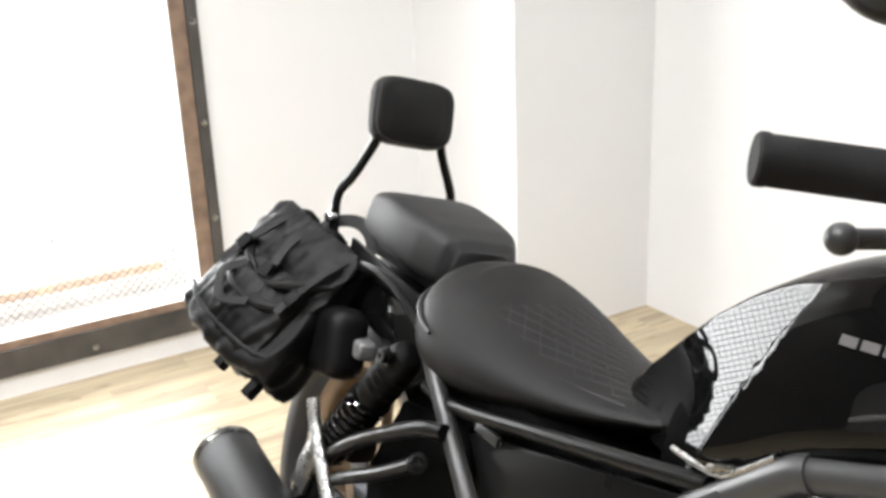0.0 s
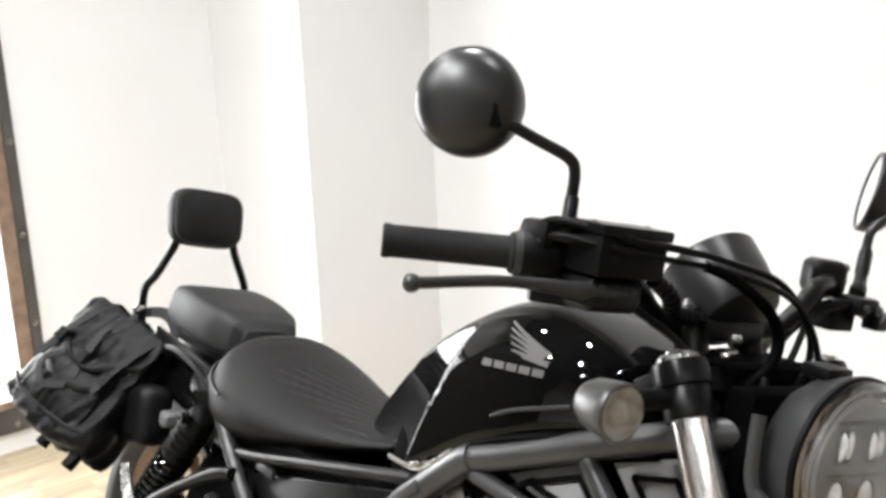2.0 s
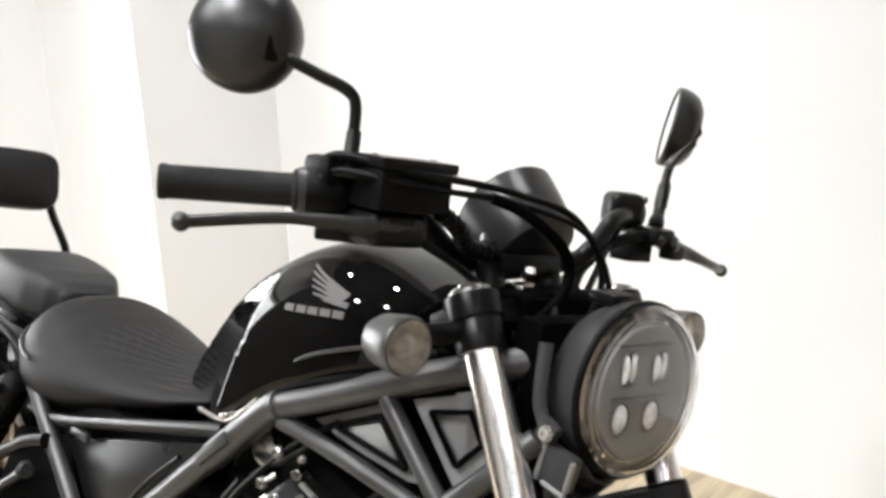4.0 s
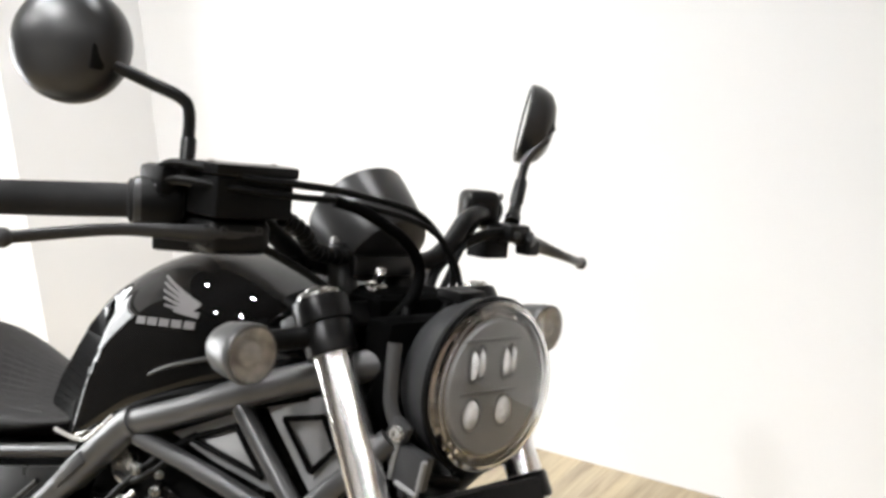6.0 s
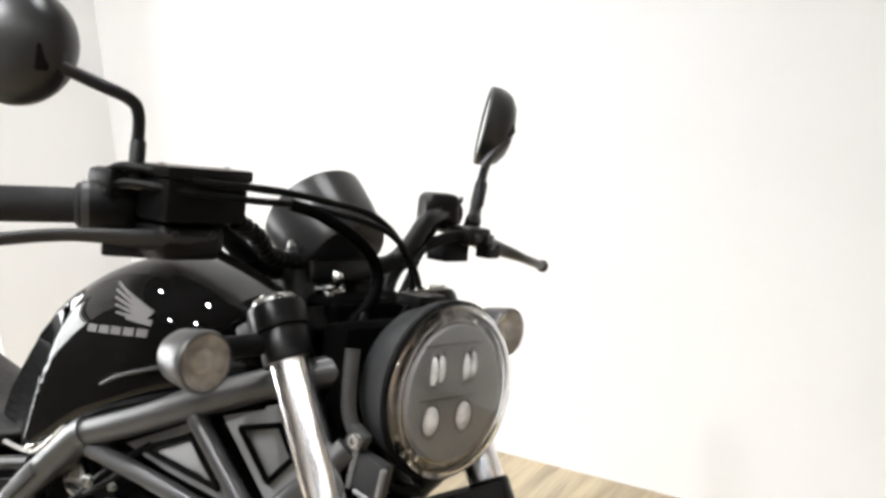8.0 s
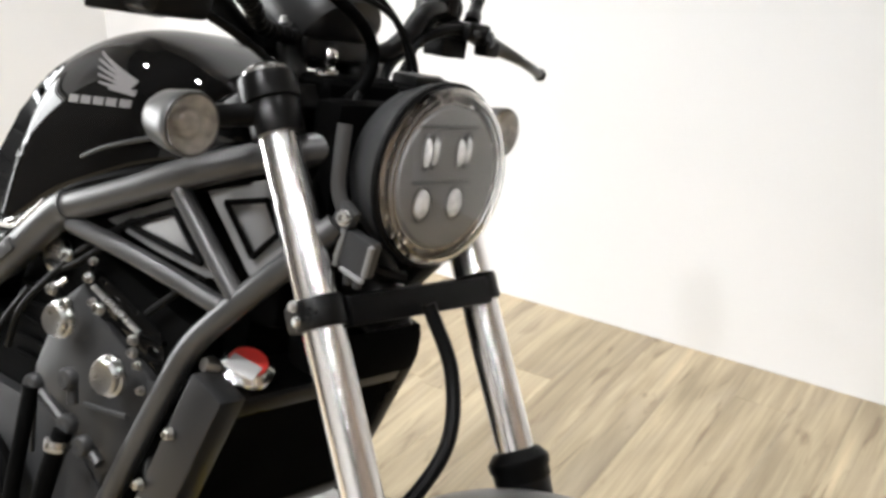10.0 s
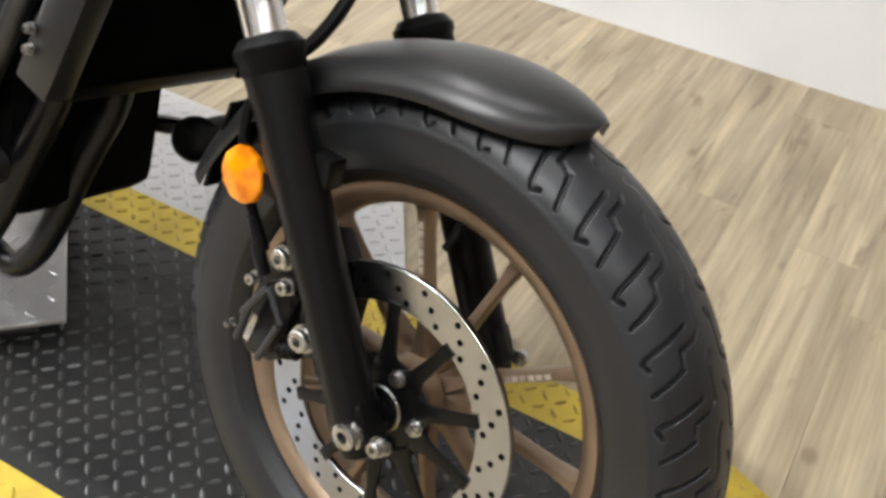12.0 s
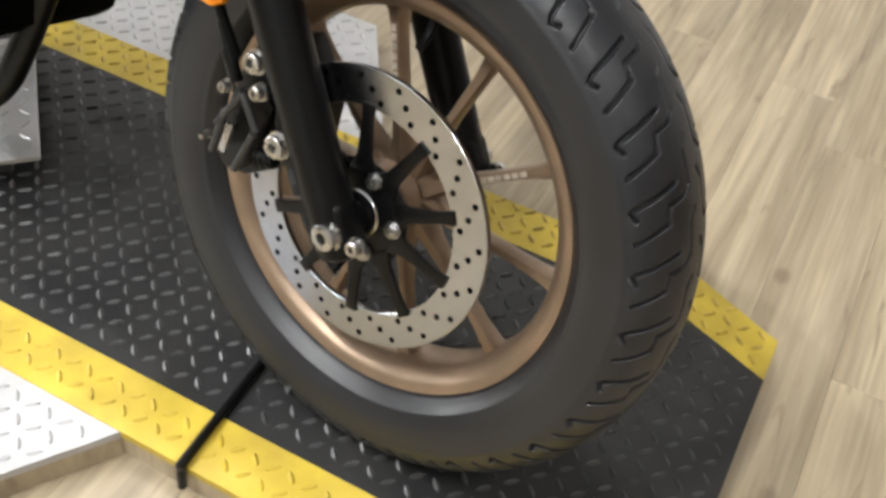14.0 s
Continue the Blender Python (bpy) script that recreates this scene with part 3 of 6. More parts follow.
def tyre_mesh(name, centre, parent, m=None, rim=0.212, outer=0.32, half=0.066, around=720, across=100):
    """A tyre with crown, sidewall step and moulded zigzag grooves."""
    c = np.array(centre)
    # more rows over the tread than down the sidewalls
    wall_rows = across // 5
    ts = np.concatenate([np.linspace(-2.72, -1.34, wall_rows, endpoint=False), np.linspace(-1.34, 1.34, across - 2 * wall_rows), np.linspace(1.34, 2.72, wall_rows + 1)[1:]])
    across = len(ts)
    th = np.arange(around) * 2 * np.pi / around
    ang, A = np.meshgrid(ts, th)
    # the section, from one bead over the crown to the other
    half_h = (outer - rim) / 2
    y = half * np.sign(np.sin(ang)) * np.abs(np.sin(ang)) ** 0.9
    r = rim + half_h + half_h * np.sign(np.cos(ang)) * np.abs(np.cos(ang)) ** 0.8
    pitch = 360 / 31
    side = np.abs(y / half)
    turn = np.degrees(A) - 49.3 + np.where(y > 0, pitch / 2, 0.0)
    phase = (turn + pitch / 2) % pitch - pitch / 2
    # grooves as broken lines of (degrees round the tyre, share of the half width)
    hooked = [(-1.3, 0.93), (0.0, 0.955), (0.8, 0.93), (3.5, 0.43)]
    stepped = [(-5.5, 0.945), (-2.7, 0.62), (0.1, 0.6), (1.0, 0.3), (2.3, 0.2), (8.0, 0.2), (9.7, 0.09)]
    arc = np.arcsin(np.clip(side, 0, 1))
    lies = 0.085 * arc
    gap = np.full_like(A, 9.0)
    for line in (hooked, stepped):
        pts = [(radians(d) * 0.31, 0.085 * math.asin(w)) for d, w in line]
        for (p0, q0), (p1, q1) in zip(pts, pts[1:]):
            for lap in (-1, 0, 1):
                px, pq = np.radians(phase + lap * pitch) * 0.31 - p0, lies - q0
                k = np.clip((px * (p1 - p0) + pq * (q1 - q0)) / ((p1 - p0) ** 2 + (q1 - q0) ** 2), 0, 1)
                gap = np.minimum(gap, np.hypot(px - k * (p1 - p0), pq - k * (q1 - q0)))
    depth = np.clip((0.0026 - gap) / 0.0014, 0, 1)
    depth = np.where(np.abs(ang) < 1.34, depth, 0.0)
    nr, ny = np.cos(ang), np.sin(ang)
    r = r - depth * 0.0045 * nr
    y = y - depth * 0.0045 * ny
    ridge = np.exp(-((np.abs(ang) - 1.4) / 0.04) ** 2) * 0.0012 + np.exp(-((np.abs(ang) - 2.1) / 0.05) ** 2) * 0.0014 + np.exp(-((np.abs(ang) - 2.45) / 0.03) ** 2) * 0.001
    y = y + ridge * np.sign(ang)
    P = np.stack([c[0] + r * np.cos(A), c[1] + y, c[2] + r * np.sin(A)], -1).reshape(-1, 3)
    if m is not None:
        mm = np.array(m)
        P = P @ mm[:3, :3].T + mm[:3, 3]
    idx = np.arange(around * across).reshape(around, across)
    nxt = np.roll(idx, -1, 0)
    F = np.stack([idx[:, :-1], idx[:, 1:], nxt[:, 1:], nxt[:, :-1]], -1).reshape(-1, 4)
    me = bpy.data.meshes.new(name)
    me.from_pydata(P.tolist(), [], F.tolist())
    # the walls of the grooves stay flat, so that the blocks keep crisp edges
    hard = ((depth > 0) & (depth < 1)).reshape(-1)[F].any(1)
    me.polygons.foreach_set("use_smooth", (~hard).tolist())
    me.materials.append(RUBBER)
    ob = new(name, me)
    ob.parent = parent
    return tagged(ob, "black tyre with moulded zigzag grooves")


def wheel(name, centre, m, rim_half, label, first_angle, tyre_half, around):
    c = Vector(centre)
    # rim: a ring with flanges and a dropped well
    section = [(0.219, -rim_half), (0.2205, -rim_half + 0.004), (0.214, -rim_half + 0.01), (0.207, -rim_half + 0.012), (0.201, -rim_half + 0.022), (0.199, -0.012), (0.199, 0.012), (0.201, rim_half - 0.022), (0.207, rim_half - 0.012), (0.214, rim_half - 0.01), (0.2205, rim_half - 0.004), (0.219, rim_half), (0.211, rim_half - 0.001), (0.206, rim_half - 0.004), (0.196, rim_half - 0.016), (0.192, 0.012), (0.192, -0.012), (0.196, -rim_half + 0.016), (0.206, -rim_half + 0.004), (0.211, -rim_half + 0.001)]
    bm = bmesh.new()
    rings = [[c + Vector((r * math.cos(a), y, r * math.sin(a))) for r, y in section] for a in (k * math.tau / 96 for k in range(96))]
    rings_to_mesh(bm, rings, loop=True)
    body = part(name, bm, BRONZE, bike, label, m)
    part("hub", lathe([(0.025, -0.055), (0.04, -0.05), (0.042, -0.03), (0.034, -0.02), (0.034, 0.02), (0.042, 0.03), (0.04, 0.05), (0.025, 0.055)], c, (0, 1, 0), 36), BRONZE, body, m=m)
    for k in range(10):
        a = radians(first_angle + 36 * k)
        d, side = Vector((math.cos(a), 0, math.sin(a))), Vector((-math.sin(a), 0, math.cos(a)))
        rings = []
        for r, w, t, off in ((0.03, 0.014, 0.02, 0), (0.06, 0.0078, 0.014, 0), (0.11, 0.0052, 0.0105, 0), (0.16, 0.006, 0.0105, 0), (0.187, 0.0088, 0.0125, 0), (0.197, 0.017, 0.014, 0)):
            o = c + d * r
            ring = []
            for q in range(12):
                b = q * math.tau / 12
                cy, cs = math.cos(b), math.sin(b)
                ring.append(o + Vector((0, 1, 0)) * t * math.copysign(abs(cy) ** 0.6, cy) + side * w * math.copysign(abs(cs) ** 0.6, cs))
            rings.append(ring)
        part("spoke", rings_to_mesh(bmesh.new(), rings), BRONZE, body, m=m)
    tyre_mesh("tyre", centre, body, m, half=tyre_half, around=around, across=150 if around > 1000 else 80)
    return body


front = wheel("front_wheel", AXLE, STEER, 0.042, "ten-spoke bronze cast front wheel", 33, 0.066, 1488)
REAR = Vector((-0.065, 0, 0.318))
for ang, r0 in ((33, 0.105), (105, 0.12)):
    for k in range(6):
        mark = Matrix.Translation(AXLE) @ Matrix.Rotation(-radians(ang), 4, "Y") @ Matrix.Translation((r0 + 0.0095 * k, -0.0108, 0.0))
        part("spoke_mark", rbox(0, 0.0068, -0.0007, 0.0003, -0.0026, 0.0026, 0), BADGE_PALE, front, m=STEER @ mark, smooth=False)
rear = wheel("rear_wheel", REAR, None, 0.055, "ten-spoke bronze cast rear wheel", 0, 0.076, 420)


def brake_disc():
    """A flat ring; three rows of shallow black cups paint its holes dark."""
    y0, y1 = -0.0745, -0.0695
    r0, r1 = 0.1105, 0.149
    n, rows = 144, 9
    holes = []
    for k in range(20):
        for j, r in enumerate((0.119, 0.1295, 0.14)):
            a = k * math.tau / 20 + radians(5.5) * j
            holes.append((r * math.cos(a), r * math.sin(a)))
    bm = bmesh.new()
    ring = lambda r, y: [AXLE + Vector((r * math.cos(a), y, r * math.sin(a))) for a in (q * math.tau / n for q in range(n))]
    rings_to_mesh(bm, [ring(r0, y0), ring(r0 + 0.0006, y0 - 0.0006), ring(r1 - 0.0006, y0 - 0.0006), ring(r1, y0), ring(r1, y1), ring(r1 - 0.0006, y1 + 0.0006), ring(r0 + 0.0006, y1 + 0.0006), ring(r0, y1)], loop=True)
    disc = part("brake_disc", bm, DISC, front, "drilled steel brake disc", STEER, sharp=20)
    # the ring is solid: black cups stand in for the dark of the holes
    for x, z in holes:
        part("dark_hole_cup", lathe([(0.0034, 0.001), (0.0034, 0), (0.0026, -0.0001), (0.0001, -0.0001)], AXLE + Vector((x, y0 - 0.0007, z)), (0, 1, 0), 12), DEEP, disc, m=STEER)
    bm = bmesh.new()
    lathe([(0.02, -0.003), (0.05, -0.003), (0.056, 0), (0.05, 0.004), (0.02, 0.004)], AXLE + Vector((0, -0.072, 0)), (0, 1, 0), 40, bm)
    part("disc_carrier", bm, SATIN, front, "black disc carrier", STEER)
    o = AXLE + Vector((0, -0.073, 0))
    for k in range(10):
        a = radians(96 - 36 * k)
        d, s = Vector((math.cos(a), 0, math.sin(a))), Vector((-math.sin(a), 0, math.cos(a)))
        out = [o + d * 0.045 - s * 0.0165, o + d * 0.062 - s * 0.0085, o + d * 0.1 - s * 0.0058, o + d * 0.115 - s * 0.0075, o + d * 0.115 + s * 0.0075, o + d * 0.1 + s * 0.0058, o + d * 0.062 + s * 0.0085, o + d * 0.045 + s * 0.0165]
        part("carrier_arm", slab(out, 0.005, 0.0012), SATIN, front, m=STEER)
    for k in range(5):
        a = radians(74 - 72 * k)
        part("disc_bolt", bolt_mesh(AXLE + Vector((0.043 * math.cos(a), -0.076, 0.043 * math.sin(a))), (0, -1, 0), 0.0074, 0.008), STEEL, front, "zinc disc bolt", STEER)
    part("axle_spacer", lathe([(0.017, 0), (0.024, 0.001), (0.024, 0.012), (0.019, 0.014), (0.019, 0.03), (0.016, 0.032)], AXLE + Vector((0, -0.074, 0)), (0, -1, 0), 28), SATIN, front, "black axle spacer", STEER)
    part("spacer_ring", lathe([(0.0245, 0.004), (0.026, 0.006), (0.0245, 0.008)], AXLE + Vector((0, -0.074, 0)), (0, -1, 0), 28, caps=False), STEEL, front, m=STEER)


brake_disc()

part("valve", tube([AXLE + Vector((0.0, -0.01, 0.194)), AXLE + Vector((0.0, -0.018, 0.175)), AXLE + Vector((0.0, -0.03, 0.165))], 0.0045, 8, 4), PLASTIC, front, "black tyre valve", STEER)

# fork: black lower legs, chrome tubes, clamps
for y in (-0.115, 0.115):
    out = -1 if y < 0 else 1
    prof = [(0.012, -0.035), (0.021, -0.03), (0.0245, -0.01), (0.0245, 0.03), (0.0255, 0.2), (0.0275, 0.3), (0.0295, 0.335), (0.0295, 0.342)]
    leg = part("fork_leg", lathe(prof, fork(0, y), UP, 32), SATIN, bike, "black painted lower fork leg", STEER)
    part("dust_seal", lathe([(0.0295, 0), (0.031, 0.003), (0.031, 0.012), (0.0335, 0.016), (0.0335, 0.024), (0.03, 0.028), (0.0265, 0.033), (0.0215, 0.035)], fork(0.335, y), UP, 32), PLASTIC, leg, "black rubber dust seal", STEER)
    part("axle_lug", rbox(-0.024, 0.024, -0.017, 0.017, -0.024, 0.024, 0.009, 3), SATIN, leg, m=STEER @ Matrix.Translation(AXLE + Vector((0, y, 0))) @ Matrix.Rotation(radians(-30), 4, "Y"))
    part("axle_bolt", bolt_mesh(AXLE + Vector((0.007, y + out * 0.016, -0.002)), (0, out, 0), 0.0135, 0.012), STEEL, leg, "zinc axle bolt", STEER)
    part("pinch_bolt", bolt_mesh(AXLE + Vector((0.037, y + out * 0.008, -0.002)), (0, out, 0), 0.008, 0.012), STEEL, leg, "small zinc pinch bolt", STEER)
    part("brace_boss", rbox(-0.028, 0.012, -0.013, 0.013, -0.016, 0.016, 0.006), SATIN, leg, m=STEER @ Matrix.Translation(fork(0.255, y * 0.9) + Vector((0.03, 0, 0))))
    stanchion = part("fork_tube", lathe([(0.0205, 0.34), (0.0205, 0.73)], fork(0, y), UP, 40), CHROME, bike, "polished chrome fork tube", STEER)
    part("fork_cover", lathe([(0.021, 0.722), (0.0255, 0.722), (0.0262, 0.727), (0.0264, 0.753), (0.0255, 0.7545), (0.0288, 0.756), (0.0292, 0.76), (0.0292, 0.777), (0.028, 0.781), (0.02, 0.782)], fork(0, y), UP, 36), SATIN, stanchion, "black upper fork clamp sleeve", STEER)
    part("fork_cap", lathe([(0.0225, 0.78), (0.0225, 0.786), (0.02, 0.789), (0.0125, 0.789), (0.012, 0.793), (0.0001, 0.793)], fork(0, y), UP, 24), STEEL, stanchion, "bright zinc fork cap", STEER)
    part("clamp_ring", lathe([(0.0205, 0.533), (0.024, 0.534), (0.0252, 0.537), (0.0252, 0.56), (0.024, 0.563), (0.0205, 0.564)], fork(0, y), UP, 32), SATIN, stanchion, m=STEER)
    for s in (0.541, 0.556):
        part("clamp_bolt", bolt_mesh(fork(s, y + out * 0.024) + Vector((-0.006, 0, 0)), (-0.3, out, 0), 0.0045, 0.005), STEEL, stanchion, m=STEER)
    part("upper_bracket", tube([fork(0.745, y), fork(0.745, y * 0.4) + Vector((-0.03, 0, 0.01)), fork(0.745, 0) + Vector((-0.04, 0, 0.012))], 0.012, 10, 5), SATIN, bike, "black indicator and clamp bracket", STEER)
M_CLAMP = STEER @ Matrix.Translation(fork(0.551, 0)) @ Matrix.Rotation(radians(-30), 4, "Y")
part("lower_clamp", rbox(-0.05, -0.004, -0.118, 0.118, -0.014, 0.013, 0.006, 3), FRAME, bike, "black lower fork clamp", M_CLAMP)
part("clamp_cover", rbox(-0.011, 0.011, -0.094, 0.114, -0.0145, 0.0145, 0.003, 2), PLASTIC, bike, "long flat black cover bar across the fork", STEER @ Matrix.Translation((1.228, -0.003, 0.796)) @ Matrix.Rotation(radians(-24), 4, "Y"))
part("upper_clamp", rbox(-0.06, -0.002, -0.125, 0.125, -0.014, 0.014, 0.005, 3), SATIN, bike, "black upper fork clamp", STEER @ Matrix.Translation(fork(0.766, 0)) @ Matrix.Rotation(radians(-30), 4, "Y"))


def fender(name, centre, radius, a0, a1, half, drop, m, mat, label, taper):
    """A curved mudguard with turned-down edges and a narrowing front end."""
    c = Vector(centre)
    bm = bmesh.new()
    n = 44
    rows_out, rows_in = [], []
    for i in range(n + 1):
        f = i / n
        a = radians(a0 + (a1 - a0) * f)
        w = half * taper(f)
        ring_o, ring_i = [], []
        for k in range(17):
            t = -1 + k / 8
            sink = drop * (1 - math.cos(t * math.pi / 2 * 0.92)) * (w / half) ** 0.5
            y = w * math.sin(t * math.pi / 2 * 0.96)
            for ring, gap in ((ring_o, 0), (ring_i, 0.0035)):
                r = radius - sink - gap
                ring.append(c + Vector((r * math.cos(a), y * (1 - gap * 4), r * math.sin(a))))
        rows_out.append(ring_o)
        rows_in.append(ring_i)
    vo = [[bm.verts.new(p) for p in r] for r in rows_out]
    vi = [[bm.verts.new(p) for p in r] for r in rows_in]
    for i in range(n):
        for k in range(16):
            bm.faces.new((vo[i][k], vo[i][k + 1], vo[i + 1][k + 1], vo[i + 1][k]))
            bm.faces.new((vi[i][k], vi[i + 1][k], vi[i + 1][k + 1], vi[i][k + 1]))
        for k in (0, 16):
            bm.faces.new((vo[i][k], vo[i + 1][k], vi[i + 1][k], vi[i][k]))
    for i in (0, n):
        for k in range(16):
            bm.faces.new((vo[i][k], vi[i][k], vi[i][k + 1], vo[i][k + 1]))
    return part(name, bm, mat, bike, label, m)


guard = fender("front_fender", AXLE, 0.3495, 72, 158, 0.078, 0.042, STEER, MUDGUARD, "matte metallic black front mudguard", lambda f: 0.16 + 0.84 * max(0, 1 - (1 - min(1, f / 0.22)) ** 2) ** 0.62 - 0.1 * max(0, f - 0.6))
part("rear_flap", slab([AXLE + Vector((-0.296, -0.062, 0.11)), AXLE + Vector((-0.296, 0.062, 0.11)), AXLE + Vector((-0.262, 0.072, 0.22)), AXLE + Vector((-0.262, -0.072, 0.22))], 0.004, 0.001), PLASTIC, guard, "black plastic rear flap", STEER)

# brake caliper behind the leg, its hose and the amber reflector
cal = part("brake_caliper", slab([(1.33, -0.088, 0.43), (1.385, -0.088, 0.465), (1.425, -0.088, 0.41), (1.42, -0.088, 0.35), (1.38, -0.088, 0.315), (1.345, -0.088, 0.292), (1.312, -0.088, 0.286), (1.3, -0.088, 0.312), (1.308, -0.088, 0.36)], 0.05, 0.01), SATIN, bike, "black two-piston brake caliper", STEER)
part("caliper_cover", slab([(1.335, -0.098, 0.39), (1.366, -0.098, 0.408), (1.38, -0.098, 0.39), (1.368, -0.098, 0.343), (1.347, -0.098, 0.303), (1.322, -0.098, 0.297), (1.308, -0.098, 0.314), (1.316, -0.098, 0.348)], 0.012, 0.005), SATIN, cal, "dark caliper face with raised ribs", STEER)
for a, b in (((1.322, -0.112, 0.352), (1.352, -0.112, 0.398)), ((1.352, -0.112, 0.398), (1.375, -0.112, 0.365)), ((1.37, -0.11, 0.36), (1.349, -0.11, 0.31)), ((1.33, -0.111, 0.37), (1.318, -0.111, 0.318))):
    part("caliper_rib", tube([a, b], 0.0042, 10, 1), CASE, cal, m=STEER)
part("caliper_slot", rbox(-0.004, 0.004, -0.002, 0.002, -0.018, 0.018, 0.001), STEEL, cal, m=STEER @ Matrix.Translation((1.3365, -0.112, 0.342)) @ Matrix.Rotation(radians(14), 4, "Y"))
for p, r in (((1.364, -0.108, 0.436), 0.0105), ((1.404, -0.108, 0.364), 0.012), ((1.331, -0.108, 0.397), 0.006), ((1.373, -0.108, 0.408), 0.0075), ((1.312, -0.11, 0.335), 0.0035)):
    part("caliper_bolt", bolt_mesh(p, (0, -1, 0), r, 0.013), STEEL, cal, "zinc caliper bolt", STEER)
part("caliper_bracket", slab([(1.372, -0.094, 0.46), (1.41, -0.094, 0.45), (1.44, -0.094, 0.4), (1.435, -0.094, 0.34), (1.395, -0.094, 0.33), (1.378, -0.094, 0.38)], 0.014, 0.004), SATIN, cal, m=STEER)
part("slide_boot", lathe([(0.008, 0), (0.0105, 0.004), (0.0085, 0.009), (0.0105, 0.014), (0.0085, 0.019), (0.01, 0.024), (0.006, 0.028)], (1.37, -0.1, 0.33), (0.8, -0.1, 0.35), 14), PLASTIC, cal, "ribbed rubber slide boot", STEER)
part("brake_hose", tube([(1.338, -0.112, 0.432), (1.312, -0.118, 0.485), (1.29, -0.112, 0.54), (1.292, -0.1, 0.59), (1.3, -0.085, 0.615)], 0.0055, 10, 10), PLASTIC, bike, "black rubber brake hose", STEER)
part("hose_union", lathe([(0.007, 0), (0.007, 0.03), (0.0045, 0.034), (0.0045, 0.06)], (1.343, -0.113, 0.408), (-0.35, -0.1, 0.9), 12), SATIN, cal, m=STEER)
part("fork_hose", tube([(1.25, -0.004, 0.80), (1.285, 0.005, 0.74), (1.31, -0.014, 0.68), (1.31, -0.055, 0.63), (1.3, -0.088, 0.612)], 0.0075, 10, 10), PLASTIC, bike, "thick black hose hanging behind the fork", STEER)
RC = Vector((1.3116, -0.128, 0.5055))
refl = part("reflector", lathe([(0.0001, 0.0095), (0.006, 0.009), (0.014, 0.0068), (0.021, 0.0042), (0.0238, 0.003), (0.0248, 0), (0.0248, -0.004)], RC, (0.12, -1, 0.05), 11), AMBER, bike, "oval amber side reflector", STEER @ Matrix.Translation(RC) @ Matrix.Rotation(radians(-24), 4, "Y") @ Matrix.Diagonal((1.0, 1, 1.16, 1)) @ Matrix.Translation(-RC), smooth=False)
part("reflector_stay", rbox(1.31, 1.352, -0.126, -0.122, 0.496, 0.516, 0.0015), SATIN, refl, m=STEER)

# headlight
HL = Vector((1.221, 0.008, 0.9245))
AIM = (1, 0, 0.02)
head = part("headlight", lathe([(0.04, -0.066), (0.062, -0.058), (0.08, -0.034), (0.088, -0.012), (0.0905, 0.0), (0.0915, 0.008), (0.088, 0.011), (0.086, 0.006), (0.082, -0.01), (0.0001, -0.02)], HL, AIM, 56), CASE, bike, "round black headlight with four lamps", STEER)
part("trim_ring", lathe([(0.088, 0.004), (0.0925, 0.005), (0.0925, 0.01), (0.0895, 0.012), (0.086, 0.01)], HL, AIM, 56, caps=False), PLASTIC, head, "black trim ring", STEER)
part("inner_ring", lathe([(0.0865, 0.002), (0.086, 0.008), (0.082, 0.009), (0.081, 0.005), (0.077, 0.006), (0.0755, 0.014), (0.0735, 0.0145), (0.073, 0.008)], HL, AIM, 56, caps=False), DARKCHROME, head, "smoked chrome inner ring", STEER)
part("lamp_plate", lathe([(0.0001, 0.018), (0.06, 0.018), (0.069, 0.0175), (0.0715, 0.015), (0.073, 0.006)], HL, AIM, 48), LAMP_BACK, head, "grey lamp plate", STEER)
for y, z, slim in ((-0.034, -0.0245, 1), (0.0145, -0.0245, 1), (-0.0365, 0.0255, 0.5), (-0.0255, 0.0275, 0.42), (0.012, 0.0255, 0.5), (0.0225, 0.0275, 0.42)):
    spot = HL + Vector((0, y, z))
    flat = STEER @ Matrix.Translation(spot) @ Matrix.Diagonal((1, 0.82 * slim, 1.04, 1)) @ Matrix.Translation(-spot)
    part("lamp_cell", lathe([(0.0175, 0.016), (0.0178, 0.0192), (0.0162, 0.0202), (0.0145, 0.018)], spot, AIM, 28, caps=False), LAMP_SHELL, head, m=flat)
    part("optic", lathe([(0.0142, 0.0175), (0.0132, 0.02), (0.009, 0.0225), (0.004, 0.0235), (0.0001, 0.0237)], spot, AIM, 24), LED_GLASS, head, "clear domed lamp optic", flat)
for z in (-0.003, 0.051):
    part("plate_step", rbox(HL.x + 0.0165, HL.x + 0.0195, HL.y - 0.052, HL.y + 0.034, HL.z + z - 0.002, HL.z + z + 0.002, 0.001, 1), LAMP_SHELL, head, m=STEER)
lens = part("lens", lathe([(0.0895, 0.008), (0.0885, 0.017), (0.083, 0.0235), (0.063, 0.027), (0.03, 0.0285), (0.0001, 0.029), (0.0001, 0.027), (0.03, 0.0265), (0.062, 0.025), (0.081, 0.0215), (0.0865, 0.016), (0.087, 0.008)], HL, AIM, 56, caps=False), CLEAR, head, "clear domed lens", STEER)
lens.visible_shadow = False
rnd = random.Random(21)
for k in range(22):
    wide = rnd.uniform(0.001, 0.004)
    part("ring_rib", rbox(0.007, rnd.uniform(0.01, 0.0135), -wide, wide, rnd.uniform(0.071, 0.076), rnd.uniform(0.079, 0.0835), 0.0008, 1), DARKCHROME if rnd.random() < 0.7 else CHROME, head, m=STEER @ Matrix.Translation(HL) @ Matrix.Rotation(k * math.tau / 22 + rnd.uniform(-0.1, 0.1), 4, "X"))
